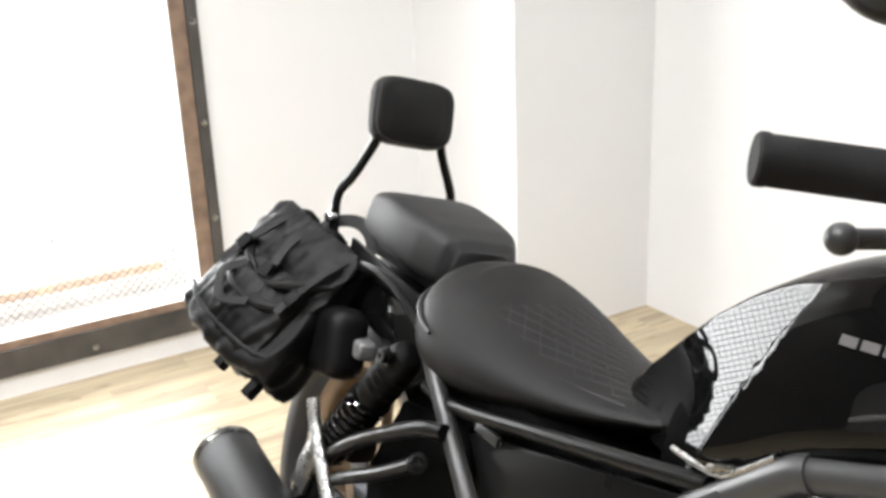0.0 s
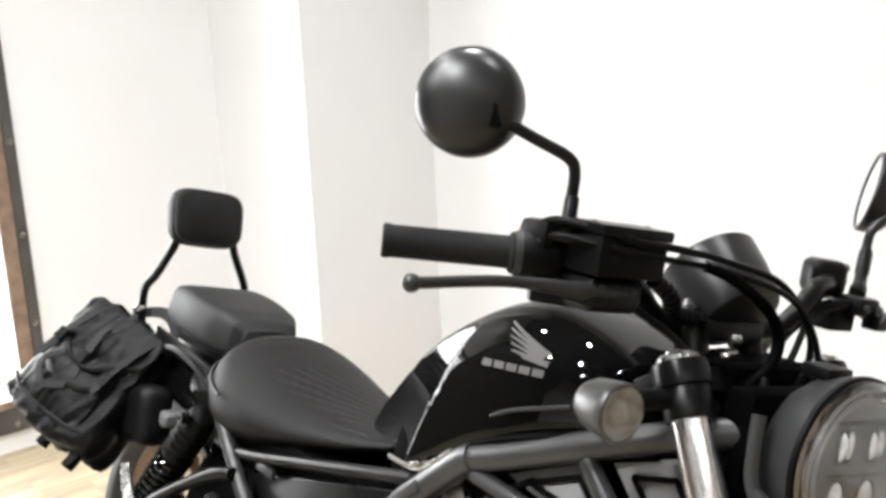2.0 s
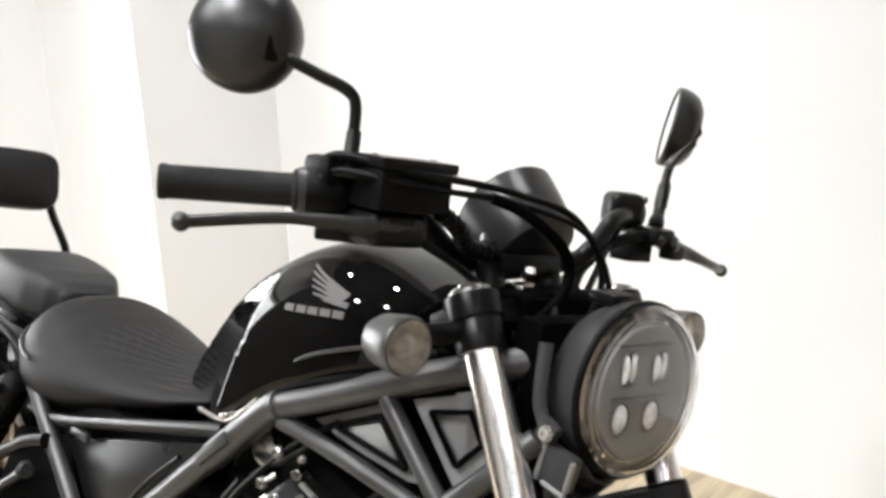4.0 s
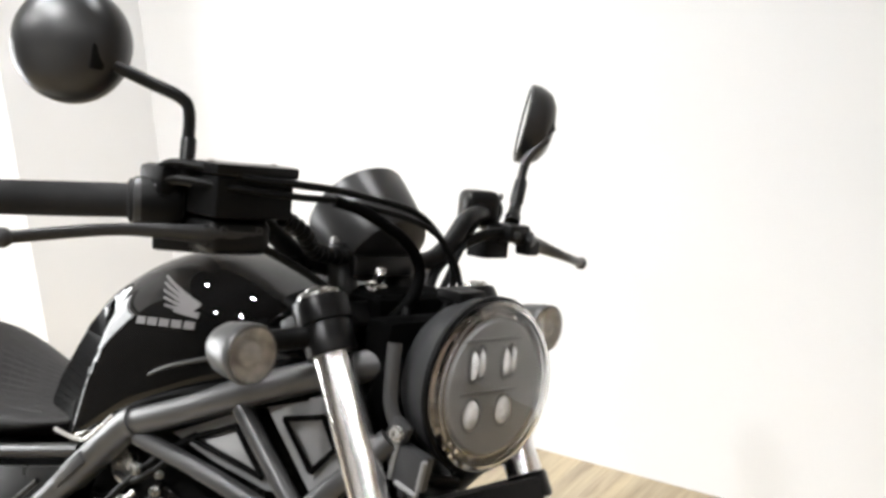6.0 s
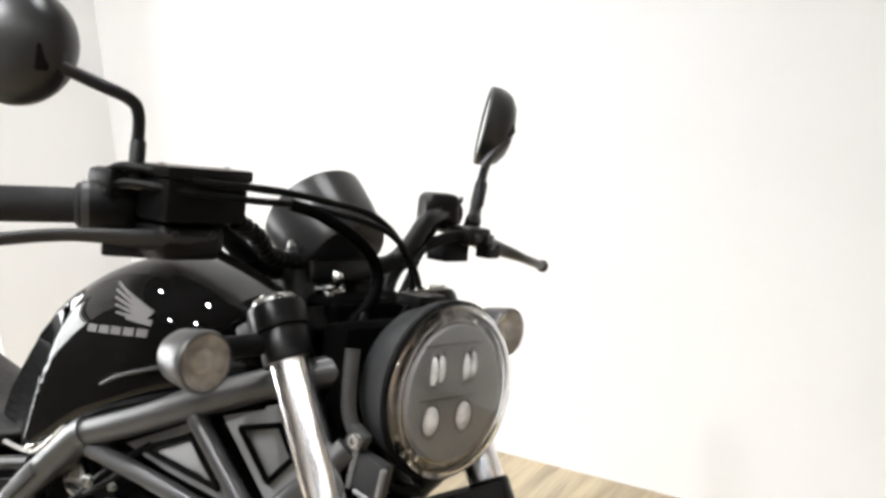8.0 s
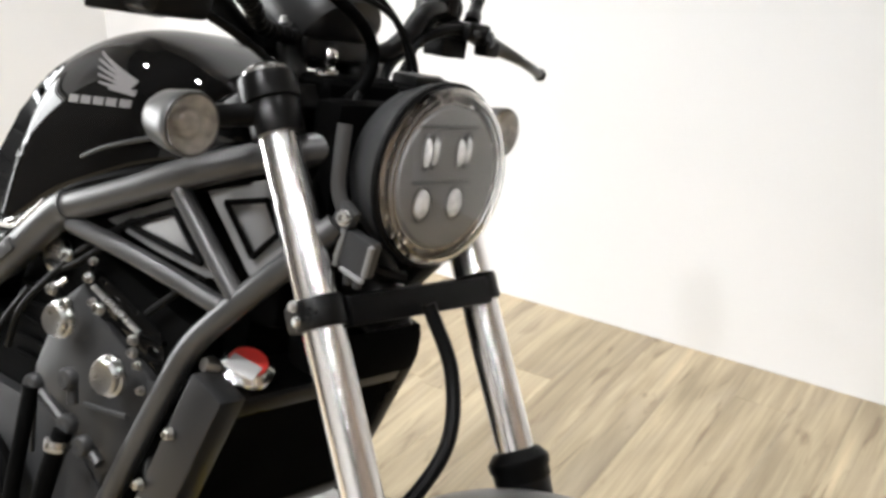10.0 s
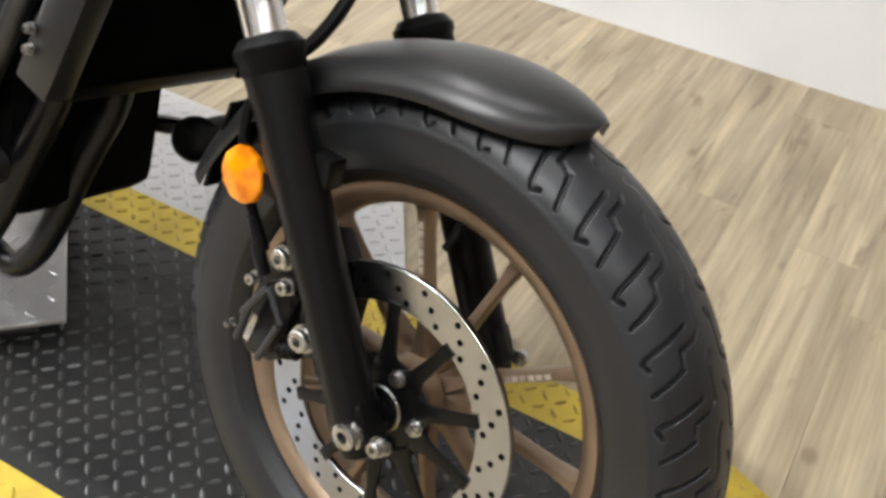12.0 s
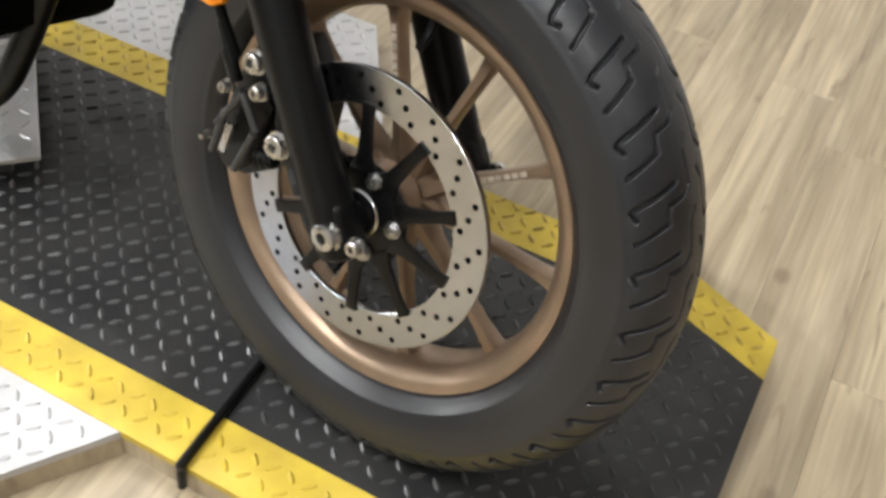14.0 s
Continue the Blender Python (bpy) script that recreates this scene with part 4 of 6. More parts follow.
part("top_tab", rbox(HL.x - 0.05, HL.x - 0.015, -0.02, 0.02, HL.z + 0.08, HL.z + 0.094, 0.004), SATIN, head, m=STEER)
part("lamp_bracket", tube([HL + Vector((-0.06, -0.05, -0.07)), HL + Vector((-0.03, -0.04, -0.1)), HL + Vector((-0.02, 0, -0.112))], 0.007, 8, 4), SATIN, head, m=STEER)
# stay, lug and wiring connector beside the headlight
stay = part("headlight_stay", tube([(1.1847, -0.086, 0.9663), (1.189, -0.09, 0.935), (1.193, -0.091, 0.905), (1.204, -0.088, 0.883)], 0.0075, 10, 6, flat=0.6), FRAME, bike, "grey headlight stay", STEER)
part("stay_lug", rbox(-0.012, 0.012, -0.006, 0.006, -0.013, 0.013, 0.004, 2), FRAME, stay, m=STEER @ Matrix.Translation((1.205, -0.088, 0.882)) @ Matrix.Rotation(radians(25), 4, "Y"))
part("stay_arm", tube([(1.2, -0.088, 0.874), (1.19, -0.089, 0.864), (1.178, -0.09, 0.856)], 0.006, 10, 4), FRAME, stay, m=STEER)
part("stay_bolt", bolt_mesh((1.209, -0.095, 0.882), (0.4, -1, 0.2), 0.0065, 0.007), STEEL, stay, m=STEER)
plug = part("connector", rbox(-0.018, 0.018, -0.008, 0.008, -0.018, 0.019, 0.003, 2), CASE, bike, "dark grey wiring connector", STEER @ Matrix.Translation((1.226, -0.086, 0.851)) @ Matrix.Rotation(radians(10), 4, "Y"))
for x, z, hx, hz in ((-0.0195, 0, 0.003, 0.02), (0.0195, 0.002, 0.0025, 0.016), (0.004, -0.0185, 0.016, 0.0025)):
    part("connector_rim", rbox(x - hx, x + hx, -0.011, -0.004, z - hz, z + hz, 0.0015, 1), PANEL, plug, "pale worn rim", STEER @ Matrix.Translation((1.226, -0.086, 0.851)) @ Matrix.Rotation(radians(10), 4, "Y"))
for x in (1.2155, 1.2296):
    part("connector_pin", tube([(x, -0.088, 0.833), (x + 0.001, -0.088, 0.82)], 0.0042, 10, 2), CASE, plug, m=STEER)

# indicators
for y in (-1, 1):
    o = Vector((1.134, 0.221 * y, 0.954))
    ind = part("indicator", lathe([(0.012, -0.047), (0.02, -0.044), (0.0255, -0.033), (0.029, -0.006), (0.0295, 0.0), (0.0285, 0.003), (0.0265, 0.003), (0.0255, -0.006), (0.0001, -0.012)], o, (1, 0, 0.02), 36), LAMP_SHELL, bike, "small round grey indicator lamp", STEER)
    part("indicator_lens", lathe([(0.0265, 0.001), (0.026, 0.005), (0.02, 0.0085), (0.01, 0.0105), (0.0001, 0.011)], o, (1, 0, 0.02), 32), SMOKED, ind, "clear ribbed indicator lens", STEER)
    part("reflector_dish", lathe([(0.0262, -0.002), (0.02, -0.005), (0.012, -0.0075), (0.0001, -0.0085)], o, (1, 0, 0.02), 28, caps=False), LED_GLASS, ind, "bright reflector dish", STEER)
    part("bulb_mount", lathe([(0.012, -0.01), (0.011, -0.002), (0.006, 0.002), (0.0001, 0.003)], o, (1, 0, 0.02), 20), LED_GLASS, ind, m=STEER)
    part("stalk", tube([o + Vector((-0.035, -0.02 * y, 0.002)), o + Vector((-0.03, -0.06 * y, 0.004)), fork(0.745, 0.118 * y)], 0.011, 12, 4), PLASTIC, ind, "black rubber stalk", STEER)

# handlebar, controls
GRIP_OUT, GRIP_IN = Vector((0.948, -0.393, 1.075)), Vector((1.012, -0.281, 1.082))
BAR = [(1.03, 0, 1.022), (1.034, -0.07, 1.022), (1.05, -0.12, 1.04), (1.062, -0.165, 1.068), (1.05, -0.215, 1.08), tuple(GRIP_IN), tuple(GRIP_OUT)]
LEFT_BAR = [(0.887, 0.362, 1.077), (0.975, 0.262, 1.084), (1.028, 0.2, 1.086), (1.0456, 0.152, 1.077), (1.045, 0.125, 1.046), (1.04, 0.09, 1.024)]
part("handlebar", tube(LEFT_BAR + BAR, 0.0115, 14, 8), SATIN, bike, "black swept-back handlebar", STEER)
for s in (1, -1):
    fl = (lambda p: Vector(p)) if s == 1 else (lambda p: Vector(flip(p)))
    g0, g1 = (GRIP_IN, GRIP_OUT) if s == 1 else (Vector(LEFT_BAR[1]), Vector(LEFT_BAR[0]))
    d = (g1 - g0).normalized()
    ln = (g1 - g0).length
    grip = part("grip", lathe([(0.012, -0.004), (0.021, -0.003), (0.021, 0.004), (0.0165, 0.007), (0.0165, ln * 0.5), (0.0163, ln - 0.006), (0.0172, ln - 0.004), (0.0172, ln + 0.001), (0.0155, ln + 0.003), (0.0001, ln + 0.003)], g0, d, 28), GRIP, bike, "black rubber handlebar grip", STEER)
    part("grip_flange", lathe([(0.0165, 0.004), (0.023, 0.0), (0.0235, -0.006), (0.019, -0.009)], g0, d, 24, caps=False), CASE, grip, m=STEER)
    sw = part("switch_housing", lathe([(0.014, 0.0), (0.0235, 0.003), (0.0255, 0.012), (0.0255, 0.034), (0.022, 0.042), (0.014, 0.044)], g0 - d * 0.003, -d, 20), PLASTIC, bike, "black switch housing beside the grip", STEER)
    if s == 1:
        part("switch_top", rbox(-0.02, 0.024, -0.02, 0.018, 0.006, 0.036, 0.008), PLASTIC, sw, m=STEER @ Matrix.Translation(g0 - d * 0.028))
    # lighter grey tube paints the highlight along the housing's outline
    part("switch_edge_highlight", tube([g0 - d * 0.006 + Vector((0.024, 0, 0.016)), g0 - d * 0.022 + Vector((0.028, 0, 0.022)), g0 - d * 0.05 + Vector((0.026, 0, 0.018))], 0.0035, 8, 5), CASE, sw, m=STEER)
    part("switch_button", rbox(-0.004, 0.006, -0.006, 0.006, -0.004, 0.006, 0.002), RED if s == 1 else CASE, sw, m=STEER @ Matrix.Translation(g0 - d * 0.02 + Vector((-0.02, 0, 0.02))))
    # lever
    piv, ball = fl((1.084, -0.2, 1.058)) if s == 1 else Vector((1.0768, 0.23, 1.053)), Vector((1.056, -0.423, 1.051)) if s == 1 else Vector((1.039, 0.409, 1.019))
    mid1, mid2 = fl((1.086, -0.255, 1.06)) if s == 1 else Vector((1.073, 0.265, 1.048)), fl((1.07, -0.33, 1.061 if s == 1 else 1.033))
    lev = part("brake_lever" if s == 1 else "clutch_lever", tube([piv, mid1, mid2, ball], lambda f: 0.0135 - 0.0072 * min(1, f * 1.6), 12, 8, flat=0.85), CASE, bike, "satin black hand lever with a ball end", STEER)
    bm = bmesh.new()
    bmesh.ops.create_uvsphere(bm, u_segments=18, v_segments=12, radius=0.0088)
    part("lever_ball", bm, CASE, lev, m=STEER @ Matrix.Translation(ball))
    part("lever_perch", rbox(-0.032, 0.03, -0.03, 0.04, -0.02, 0.014, 0.012, 4) if s == 1 else rbox(-0.022, 0.02, -0.022, 0.02, -0.012, 0.011, 0.007), SATIN, bike, "black lever clamp on the handlebar", STEER @ Matrix.Translation(fl((1.066, -0.218, 1.06)) if s == 1 else Vector((1.058, 0.222, 1.064))))
    for k in range(2):
        part("perch_bolt", bolt_mesh(fl((1.092, -0.235 + 0.04 * k, 1.064)) if s == 1 else Vector((1.078, 0.212 + 0.025 * k, 1.062)), (1, 0, 0.1), 0.0045, 0.005), CASE, lev, m=STEER)
    # mirror
    mc, joint, bend, foot = fl((0.967, -0.333, 1.223)), fl((1.0, -0.316, 1.21)), fl((1.047, -0.251, 1.18)), fl((1.05, -0.251, 1.105))
    if s == -1:
        mc, joint, bend, foot = Vector((0.975, 0.344, 1.2065)), Vector((0.99, 0.342, 1.188)), Vector((0.9945, 0.315, 1.15)), Vector((1.037, 0.25, 1.078))
    ax = Vector((0.72, -0.69, 0.08) if s == 1 else (0.715, 0.685, -0.14)).normalized()
    mir = part("mirror", lathe([(0.0495, -0.0108), (0.05, -0.0135), (0.0535, -0.0135), (0.0555, -0.011), (0.0555, -0.002), (0.0535, 0.007), (0.048, 0.018), (0.034, 0.027), (0.013, 0.031), (0.0001, 0.0312)], mc, ax, 44), SMOOTH_BLACK, bike, "round black rear-view mirror", STEER)
    part("mirror_glass", lathe([(0.0001, -0.0105), (0.0497, -0.0105), (0.0497, -0.0118), (0.0001, -0.0122)], mc, ax, 40), MIRROR, mir, "silvered mirror glass", STEER)
    part("mirror_socket", rbox(-0.012, 0.014, -0.013, 0.013, -0.013, 0.013, 0.005), PLASTIC, mir, m=STEER @ Matrix.Translation(joint + Vector((-0.004, -0.004 * s, 0.002))))
    part("mirror_stem", tube([joint, joint.lerp(bend, 0.5), bend + (joint - bend) * 0.12, bend + Vector((0, 0, -0.01)), foot.lerp(bend, 0.4), foot] if s == 1 else [joint, bend, foot.lerp(bend, 0.5), foot], 0.0062, 12, 8), SATIN, mir, "bent black mirror stem", STEER)
    part("stem_nut", lathe([(0.0095, 0), (0.0095, 0.014), (0.0075, 0.017), (0.0075, 0.036), (0.0062, 0.038)] if s == 1 else [(0.0105, -0.006), (0.0105, 0.006), (0.0085, 0.009), (0.0076, 0.03), (0.009, 0.033), (0.0088, 0.07), (0.0078, 0.075), (0.0062, 0.076)], foot + Vector((0, 0, 0.004)) if s == 1 else foot, (0, 0, 1) if s == 1 else bend - foot, 14), SATIN, mir, m=STEER)
# back of the left mirror: arm, knuckle and screw
part("mirror_arm", tube([(0.996, 0.309, 1.151), (1.004, 0.318, 1.17), (1.017, 0.33, 1.191)], 0.0068, 12, 6), CASE, mir, "grey cast mirror arm", STEER)
part("mirror_knuckle", rbox(-0.011, 0.011, -0.009, 0.012, -0.007, 0.01, 0.004, 2), PLASTIC, mir, "black swivel knuckle", STEER @ Matrix.Translation((1.008, 0.333, 1.201)) @ Matrix.Rotation(radians(35), 4, "X"))
part("mirror_screw", bolt_mesh((0.9915, 0.337, 1.2362), (0.6, -0.75, 0.1), 0.0055, 0.004), STEEL, mir, m=STEER)
part("lever_hose", tube([(1.0744, 0.235, 1.0479), (1.055, 0.231, 1.0575), (1.0326, 0.22, 1.0607), (1.0128, 0.19, 1.0426), (1.009, 0.155, 1.0211), (1.0145, 0.12, 1.0003), (1.03, 0.085, 0.978)], 0.0068, 12, 8), SMOOTH_BLACK, bike, "thick clutch cable arching from the lever", STEER)
part("lever_knuckle", rbox(-0.013, 0.011, -0.012, 0.012, -0.011, 0.009, 0.005, 3), SATIN, bike, "black clutch lever pivot", STEER @ Matrix.Translation((1.076, 0.24, 1.048)))
# bright bolts of the handlebar clamps
for p, r in (((1.0855, -0.033, 1.001), 0.0055), ((1.0627, 0.0345, 0.9968), 0.005), ((1.0448, 0.0251, 1.0485), 0.0065), ((1.0962, -0.032, 1.0219), 0.0065)):
    part("clamp_bolt", lathe([(r, -0.012), (r, 0.0), (r * 0.85, r * 0.4), (r * 0.4, r * 0.62), (0.0001, r * 0.66)], p, (0.6, -0.4, 0.7), 18), CHROME, bike, "bright handlebar clamp bolt", STEER)
part("switch_block", rbox(-0.022, 0.022, -0.026, 0.022, -0.022, 0.0235, 0.015, 5), SATIN, bike, "rounded black switch block on the left bar", STEER @ Matrix.Translation((1.019, 0.204, 1.09)) @ Matrix.Rotation(radians(-28), 4, "Z"))
part("lever_perch_lower", rbox(-0.04, 0.03, -0.011, 0.011, -0.007, 0.008, 0.004), SATIN, bike, "black lower half of the brake lever perch", STEER @ Matrix.Translation((1.05, -0.235, 1.045)) @ Matrix.Rotation(radians(58), 4, "Z"))
part("switch_box", rbox(-0.016, 0.016, -0.022, 0.022, -0.012, 0.012, 0.002), PLASTIC, bike, "square black clutch switch", STEER @ Matrix.Translation((1.043, 0.2, 1.042)))
# brake fluid reservoir on the right bar
res = part("brake_reservoir", rbox(-0.028, 0.026, -0.044, 0.044, -0.028, 0.012, 0.004, 2), PLASTIC, bike, "square black brake fluid reservoir", STEER @ Matrix.Translation((1.076, -0.206, 1.104)))
part("reservoir_lid", rbox(-0.031, 0.029, -0.047, 0.047, 0.012, 0.023, 0.003, 2), SATIN, res, "flat black lid", STEER @ Matrix.Translation((1.076, -0.206, 1.104)))
for y in (-0.036, 0.036):
    part("lid_screw", bolt_mesh((1.076, -0.206 + y, 1.127), (0, 0, 1), 0.0032, 0.002), STEEL, res, m=STEER)
part("bar_boot", tube([(1.092, -0.165, 1.078), (1.088, -0.135, 1.062), (1.07, -0.105, 1.042), (1.055, -0.06, 1.034), (1.05, 0.0, 1.03), (1.05, 0.05, 1.028)], lambda f: 0.0088 + 0.0011 * math.sin(f * 110), 12, 24), PLASTIC, bike, "ribbed black rubber cable boot", STEER)
# round instrument
ma = Vector((-0.78, 0, 0.62)).normalized()
MC = Vector((1.022, 0.008, 1.07))
meter = part("instrument", lathe([(0.03, -0.056), (0.05, -0.05), (0.0545, -0.04), (0.0585, -0.01), (0.0605, 0.014), (0.061, 0.024), (0.058, 0.027), (0.055, 0.024), (0.053, 0.02), (0.0001, 0.02)], MC, ma, 48), SMOOTH_BLACK, bike, "round black instrument pod", STEER)
part("instrument_glass", lathe([(0.0001, 0.0225), (0.053, 0.0225), (0.053, 0.021), (0.0001, 0.0208)], MC, ma, 40), PAINT, meter, "dark gloss display glass", STEER)
part("instrument_stay", rbox(-0.03, 0.03, -0.045, 0.045, -0.012, 0.012, 0.005), SATIN, bike, "black bar clamp block", STEER @ Matrix.Translation((1.04, 0, 1.024)))
for y in (-0.045, 0.045):
    part("bar_riser", lathe([(0.019, -0.05), (0.019, 0.01), (0.016, 0.016), (0.0001, 0.017)], (1.04, y, 1.028), (-0.3, 0, 1), 20), SATIN, bike, "black handlebar riser", STEER)
    part("riser_bolt", bolt_mesh((1.036, y, 1.046), (-0.3, 0, 1), 0.006, 0.007), STEEL, bike, m=STEER)
# cables
CABLES = [
    ([(1.018, -0.272, 1.106), (1.05, -0.268, 1.122), (1.085, -0.245, 1.12), (1.108, -0.21, 1.114), (1.11, -0.165, 1.112), (1.115, -0.09, 1.105), (1.12, 0.0, 1.085), (1.135, 0.04, 1.03), (1.13, 0.03, 0.97), (1.1, 0.0, 0.93)], 0.004),
    ([(1.02, -0.268, 1.096), (1.06, -0.268, 1.108), (1.095, -0.245, 1.106), (1.11, -0.21, 1.103), (1.111, -0.165, 1.1), (1.12, -0.09, 1.095), (1.13, 0.01, 1.07), (1.145, 0.045, 1.01), (1.14, 0.03, 0.95), (1.09, 0.0, 0.9)], 0.0035),
    ([(1.09, -0.19, 1.05), (1.1, -0.13, 1.02), (1.09, -0.075, 0.985), (1.05, -0.05, 0.95)], 0.0045),
    ([(1.075, 0.232, 1.053), (1.0695, 0.22, 1.059), (1.0614, 0.2, 1.064), (1.0583, 0.17, 1.059), (1.05, 0.14, 1.043), (1.0495, 0.1, 1.012), (1.08, 0.06, 0.97)], 0.0068),
    ([(1.03, 0.19, 1.075), (1.06, 0.13, 1.04), (1.085, 0.08, 1.0), (1.1, 0.03, 0.95)], 0.0045),
    ([(1.14, -0.03, 0.99), (1.16, -0.07, 0.94), (1.15, -0.085, 0.89), (1.15, -0.07, 0.84)], 0.004),
]
for line, r in CABLES:
    part("control_cable", tube(line, r, 8, 10), PLASTIC, bike, "thin black control cable", STEER)
part("steering_head", lathe([(0.034, 0.5), (0.036, 0.55), (0.03, 0.58), (0.03, 0.74), (0.034, 0.76)], AXLE + Vector((-0.05, 0, 0.0)), UP, 24), SATIN, bike, "black steering head of the frame")

part("wiring_loom", tube([(1.115, -0.12, 1.098), (1.125, -0.086, 1.088), (1.13, -0.035, 1.062), (1.13, -0.008, 1.033), (1.13, -0.012, 1.002), (1.12, -0.03, 0.975)], lambda f: 0.006 + 0.001 * f, 12, 8), DEEP, bike, "black taped wiring loom", STEER)
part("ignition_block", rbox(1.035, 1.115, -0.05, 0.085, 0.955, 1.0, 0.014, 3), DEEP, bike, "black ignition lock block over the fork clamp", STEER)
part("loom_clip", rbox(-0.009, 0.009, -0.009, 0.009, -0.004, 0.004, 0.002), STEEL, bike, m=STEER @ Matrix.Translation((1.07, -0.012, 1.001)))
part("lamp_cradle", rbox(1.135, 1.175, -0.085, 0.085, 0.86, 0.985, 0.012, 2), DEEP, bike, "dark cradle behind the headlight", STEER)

# ---- tank, seats ----
TANK = [(0.495, 0.034, 0.762, 0.722), (0.53, 0.06, 0.797, 0.712), (0.58, 0.092, 0.844, 0.71), (0.63, 0.124, 0.889, 0.714), (0.69, 0.143, 0.936, 0.726), (0.757, 0.151, 0.979, 0.764), (0.82, 0.153, 1.006, 0.806), (0.88, 0.151, 1.015, 0.834), (0.94, 0.146, 1.006, 0.86), (1.0, 0.134, 0.985, 0.88), (1.045, 0.108, 0.957, 0.893), (1.072, 0.077, 0.932, 0.902), (1.085, 0.029, 0.917, 0.91)]


def tank_shape(x, y, z, w, top, bottom):
    f = (z - bottom) / max(top - bottom, 1e-4)
    y *= 1 - 0.34 * max(0, f - 0.45) ** 1.3
    y *= 1 - 0.16 * max(0, 0.35 - f)
    if f < 0.5 and w > 1e-4:
        y = math.copysign(w * (abs(y) / w) ** (0.12 + 0.88 * (f / 0.5) ** 2), y)
    crease = 0.7185 + (z - 0.775) * 0.4
    t = min(1, max(0, (crease - x) / 0.01))
    flat = math.copysign(min(abs(y), 0.036 + 0.3 * max(0, x - 0.495)), y)
    t = t * t * (3 - 2 * t)
    return (x, y * (1 - t) + flat * t, z)


tank = part("fuel_tank", loft(TANK, 3.0, 300, 88, tank_shape), PAINT, bike, "glossy black teardrop fuel tank", sharp=60)


def tank_side(x, z, lift=0.0006):
    """A point on the tank's right flank."""
    w, top, bottom = spread(TANK, x)
    zc, h = (top + bottom) / 2, (top - bottom) / 2
    s = max(-0.999, min(0.999, (z - zc) / h))
    c = (1 - abs(s) ** 3.0) ** (1 / 3.0)
    x, y, z = tank_shape(x, -w * c, z, w, top, bottom)
    return Vector((x, y - lift, z))


def badge_strip(a, b, wa, wb, name="badge_feather"):
    """A thin raised strip lying on the tank from a to b, in (x, z)."""
    bm = bmesh.new()
    rows = []
    for i in range(9):
        t = i / 8
        x, z, w = a[0] + (b[0] - a[0]) * t, a[1] + (b[1] - a[1]) * t, wa + (wb - wa) * t
        dx, dz = b[0] - a[0], b[1] - a[1]
        n = math.hypot(dx, dz)
        nx, nz = -dz / n * w / 2, dx / n * w / 2
        rows.append([tank_side(x - nx, z - nz, 0.0), tank_side(x - nx, z - nz, 0.0012), tank_side(x + nx, z + nz, 0.0012), tank_side(x + nx, z + nz, 0.0)])
    return part(name, rings_to_mesh(bm, rows), BADGE, tank, smooth=False)


for k in range(5):
    f = k / 4
    badge_strip((0.848 + 0.026 * f, 0.977 - 0.03 * f), (0.93 - 0.008 * f, 0.955 - 0.009 * f), 0.002, 0.0052)
badge_strip((0.893, 0.944), (0.934, 0.945), 0.003, 0.007)
for k in range(5):
    x0 = 0.834 + 0.0205 * k
    zc = 0.923 + 0.0022 * k
    badge_strip((x0, zc), (x0 + 0.0165, zc + 0.0016), 0.0085, 0.0085, "badge_bar")
for y in (-1, 1):
    strip = [(0.73, y * 0.135, 0.772), (0.8, y * 0.137, 0.803), (0.88, y * 0.143, 0.84), (0.97, y * 0.142, 0.872), (1.04, y * 0.122, 0.892)]
    part("tank_rib", tube(strip, 0.006, 8, 8), DEEP, tank, "black lower tank seam")
    part("tank_cover", slab([(0.72, y * 0.128, 0.765), (0.8, y * 0.128, 0.81), (0.95, y * 0.128, 0.87), (1.07, y * 0.11, 0.905), (1.09, y * 0.11, 0.885), (0.95, y * 0.128, 0.835), (0.82, y * 0.128, 0.79)][::y], 0.01, 0.002), DEEP, bike, "gloss black trim under the tank")
    part("trim_clip", rbox(-0.016, 0.016, -0.003, 0.003, -0.003, 0.003, 0.002), STEEL, bike, "bright bracket under the tank", m=Matrix.Translation((0.755, y * 0.15, 0.768)) @ Matrix.Rotation(radians(-22), 4, "Y"))
part("tank_bracket", tube([(0.69, -0.148, 0.757), (0.732, -0.149, 0.757), (0.76, -0.15, 0.763), (0.782, -0.15, 0.78), (0.807, -0.148, 0.803)], 0.003, 10, 6), STEEL, tank, "bright bent bracket under the tank")
part("tank_strip", tube([(0.862, -0.146, 0.864), (0.894, -0.147, 0.88), (0.939, -0.146, 0.896), (0.975, -0.14, 0.908)], 0.0026, 10, 6), CASE, tank, "grey strip along the tank's lower edge")
part("filler_cap", lathe([(0.03, 0), (0.03, 0.006), (0.026, 0.01), (0.0001, 0.011)], (0.9, 0, 1.0), (0, 0, 1), 32), SATIN, tank)

SEAT = [(0.125, 0.078, 0.772, 0.70), (0.138, 0.121, 0.792, 0.67), (0.165, 0.15, 0.796, 0.632), (0.22, 0.169, 0.784, 0.612), (0.3, 0.163, 0.762, 0.625), (0.38, 0.143, 0.746, 0.647), (0.45, 0.122, 0.739, 0.67), (0.52, 0.097, 0.738, 0.694), (0.58, 0.073, 0.744, 0.718), (0.61, 0.049, 0.747, 0.732)]


def seat_shape(x, y, z, w, top, bottom):
    f = (z - bottom) / max(top - bottom, 1e-4)
    return (x, y * (1 - 0.18 * max(0, f - 0.4)), z)


seat = part("rider_seat", loft(SEAT, 2.25, 80, 56, seat_shape), VINYL, bike, "black vinyl rider seat with diamond stitching", sharp=60)


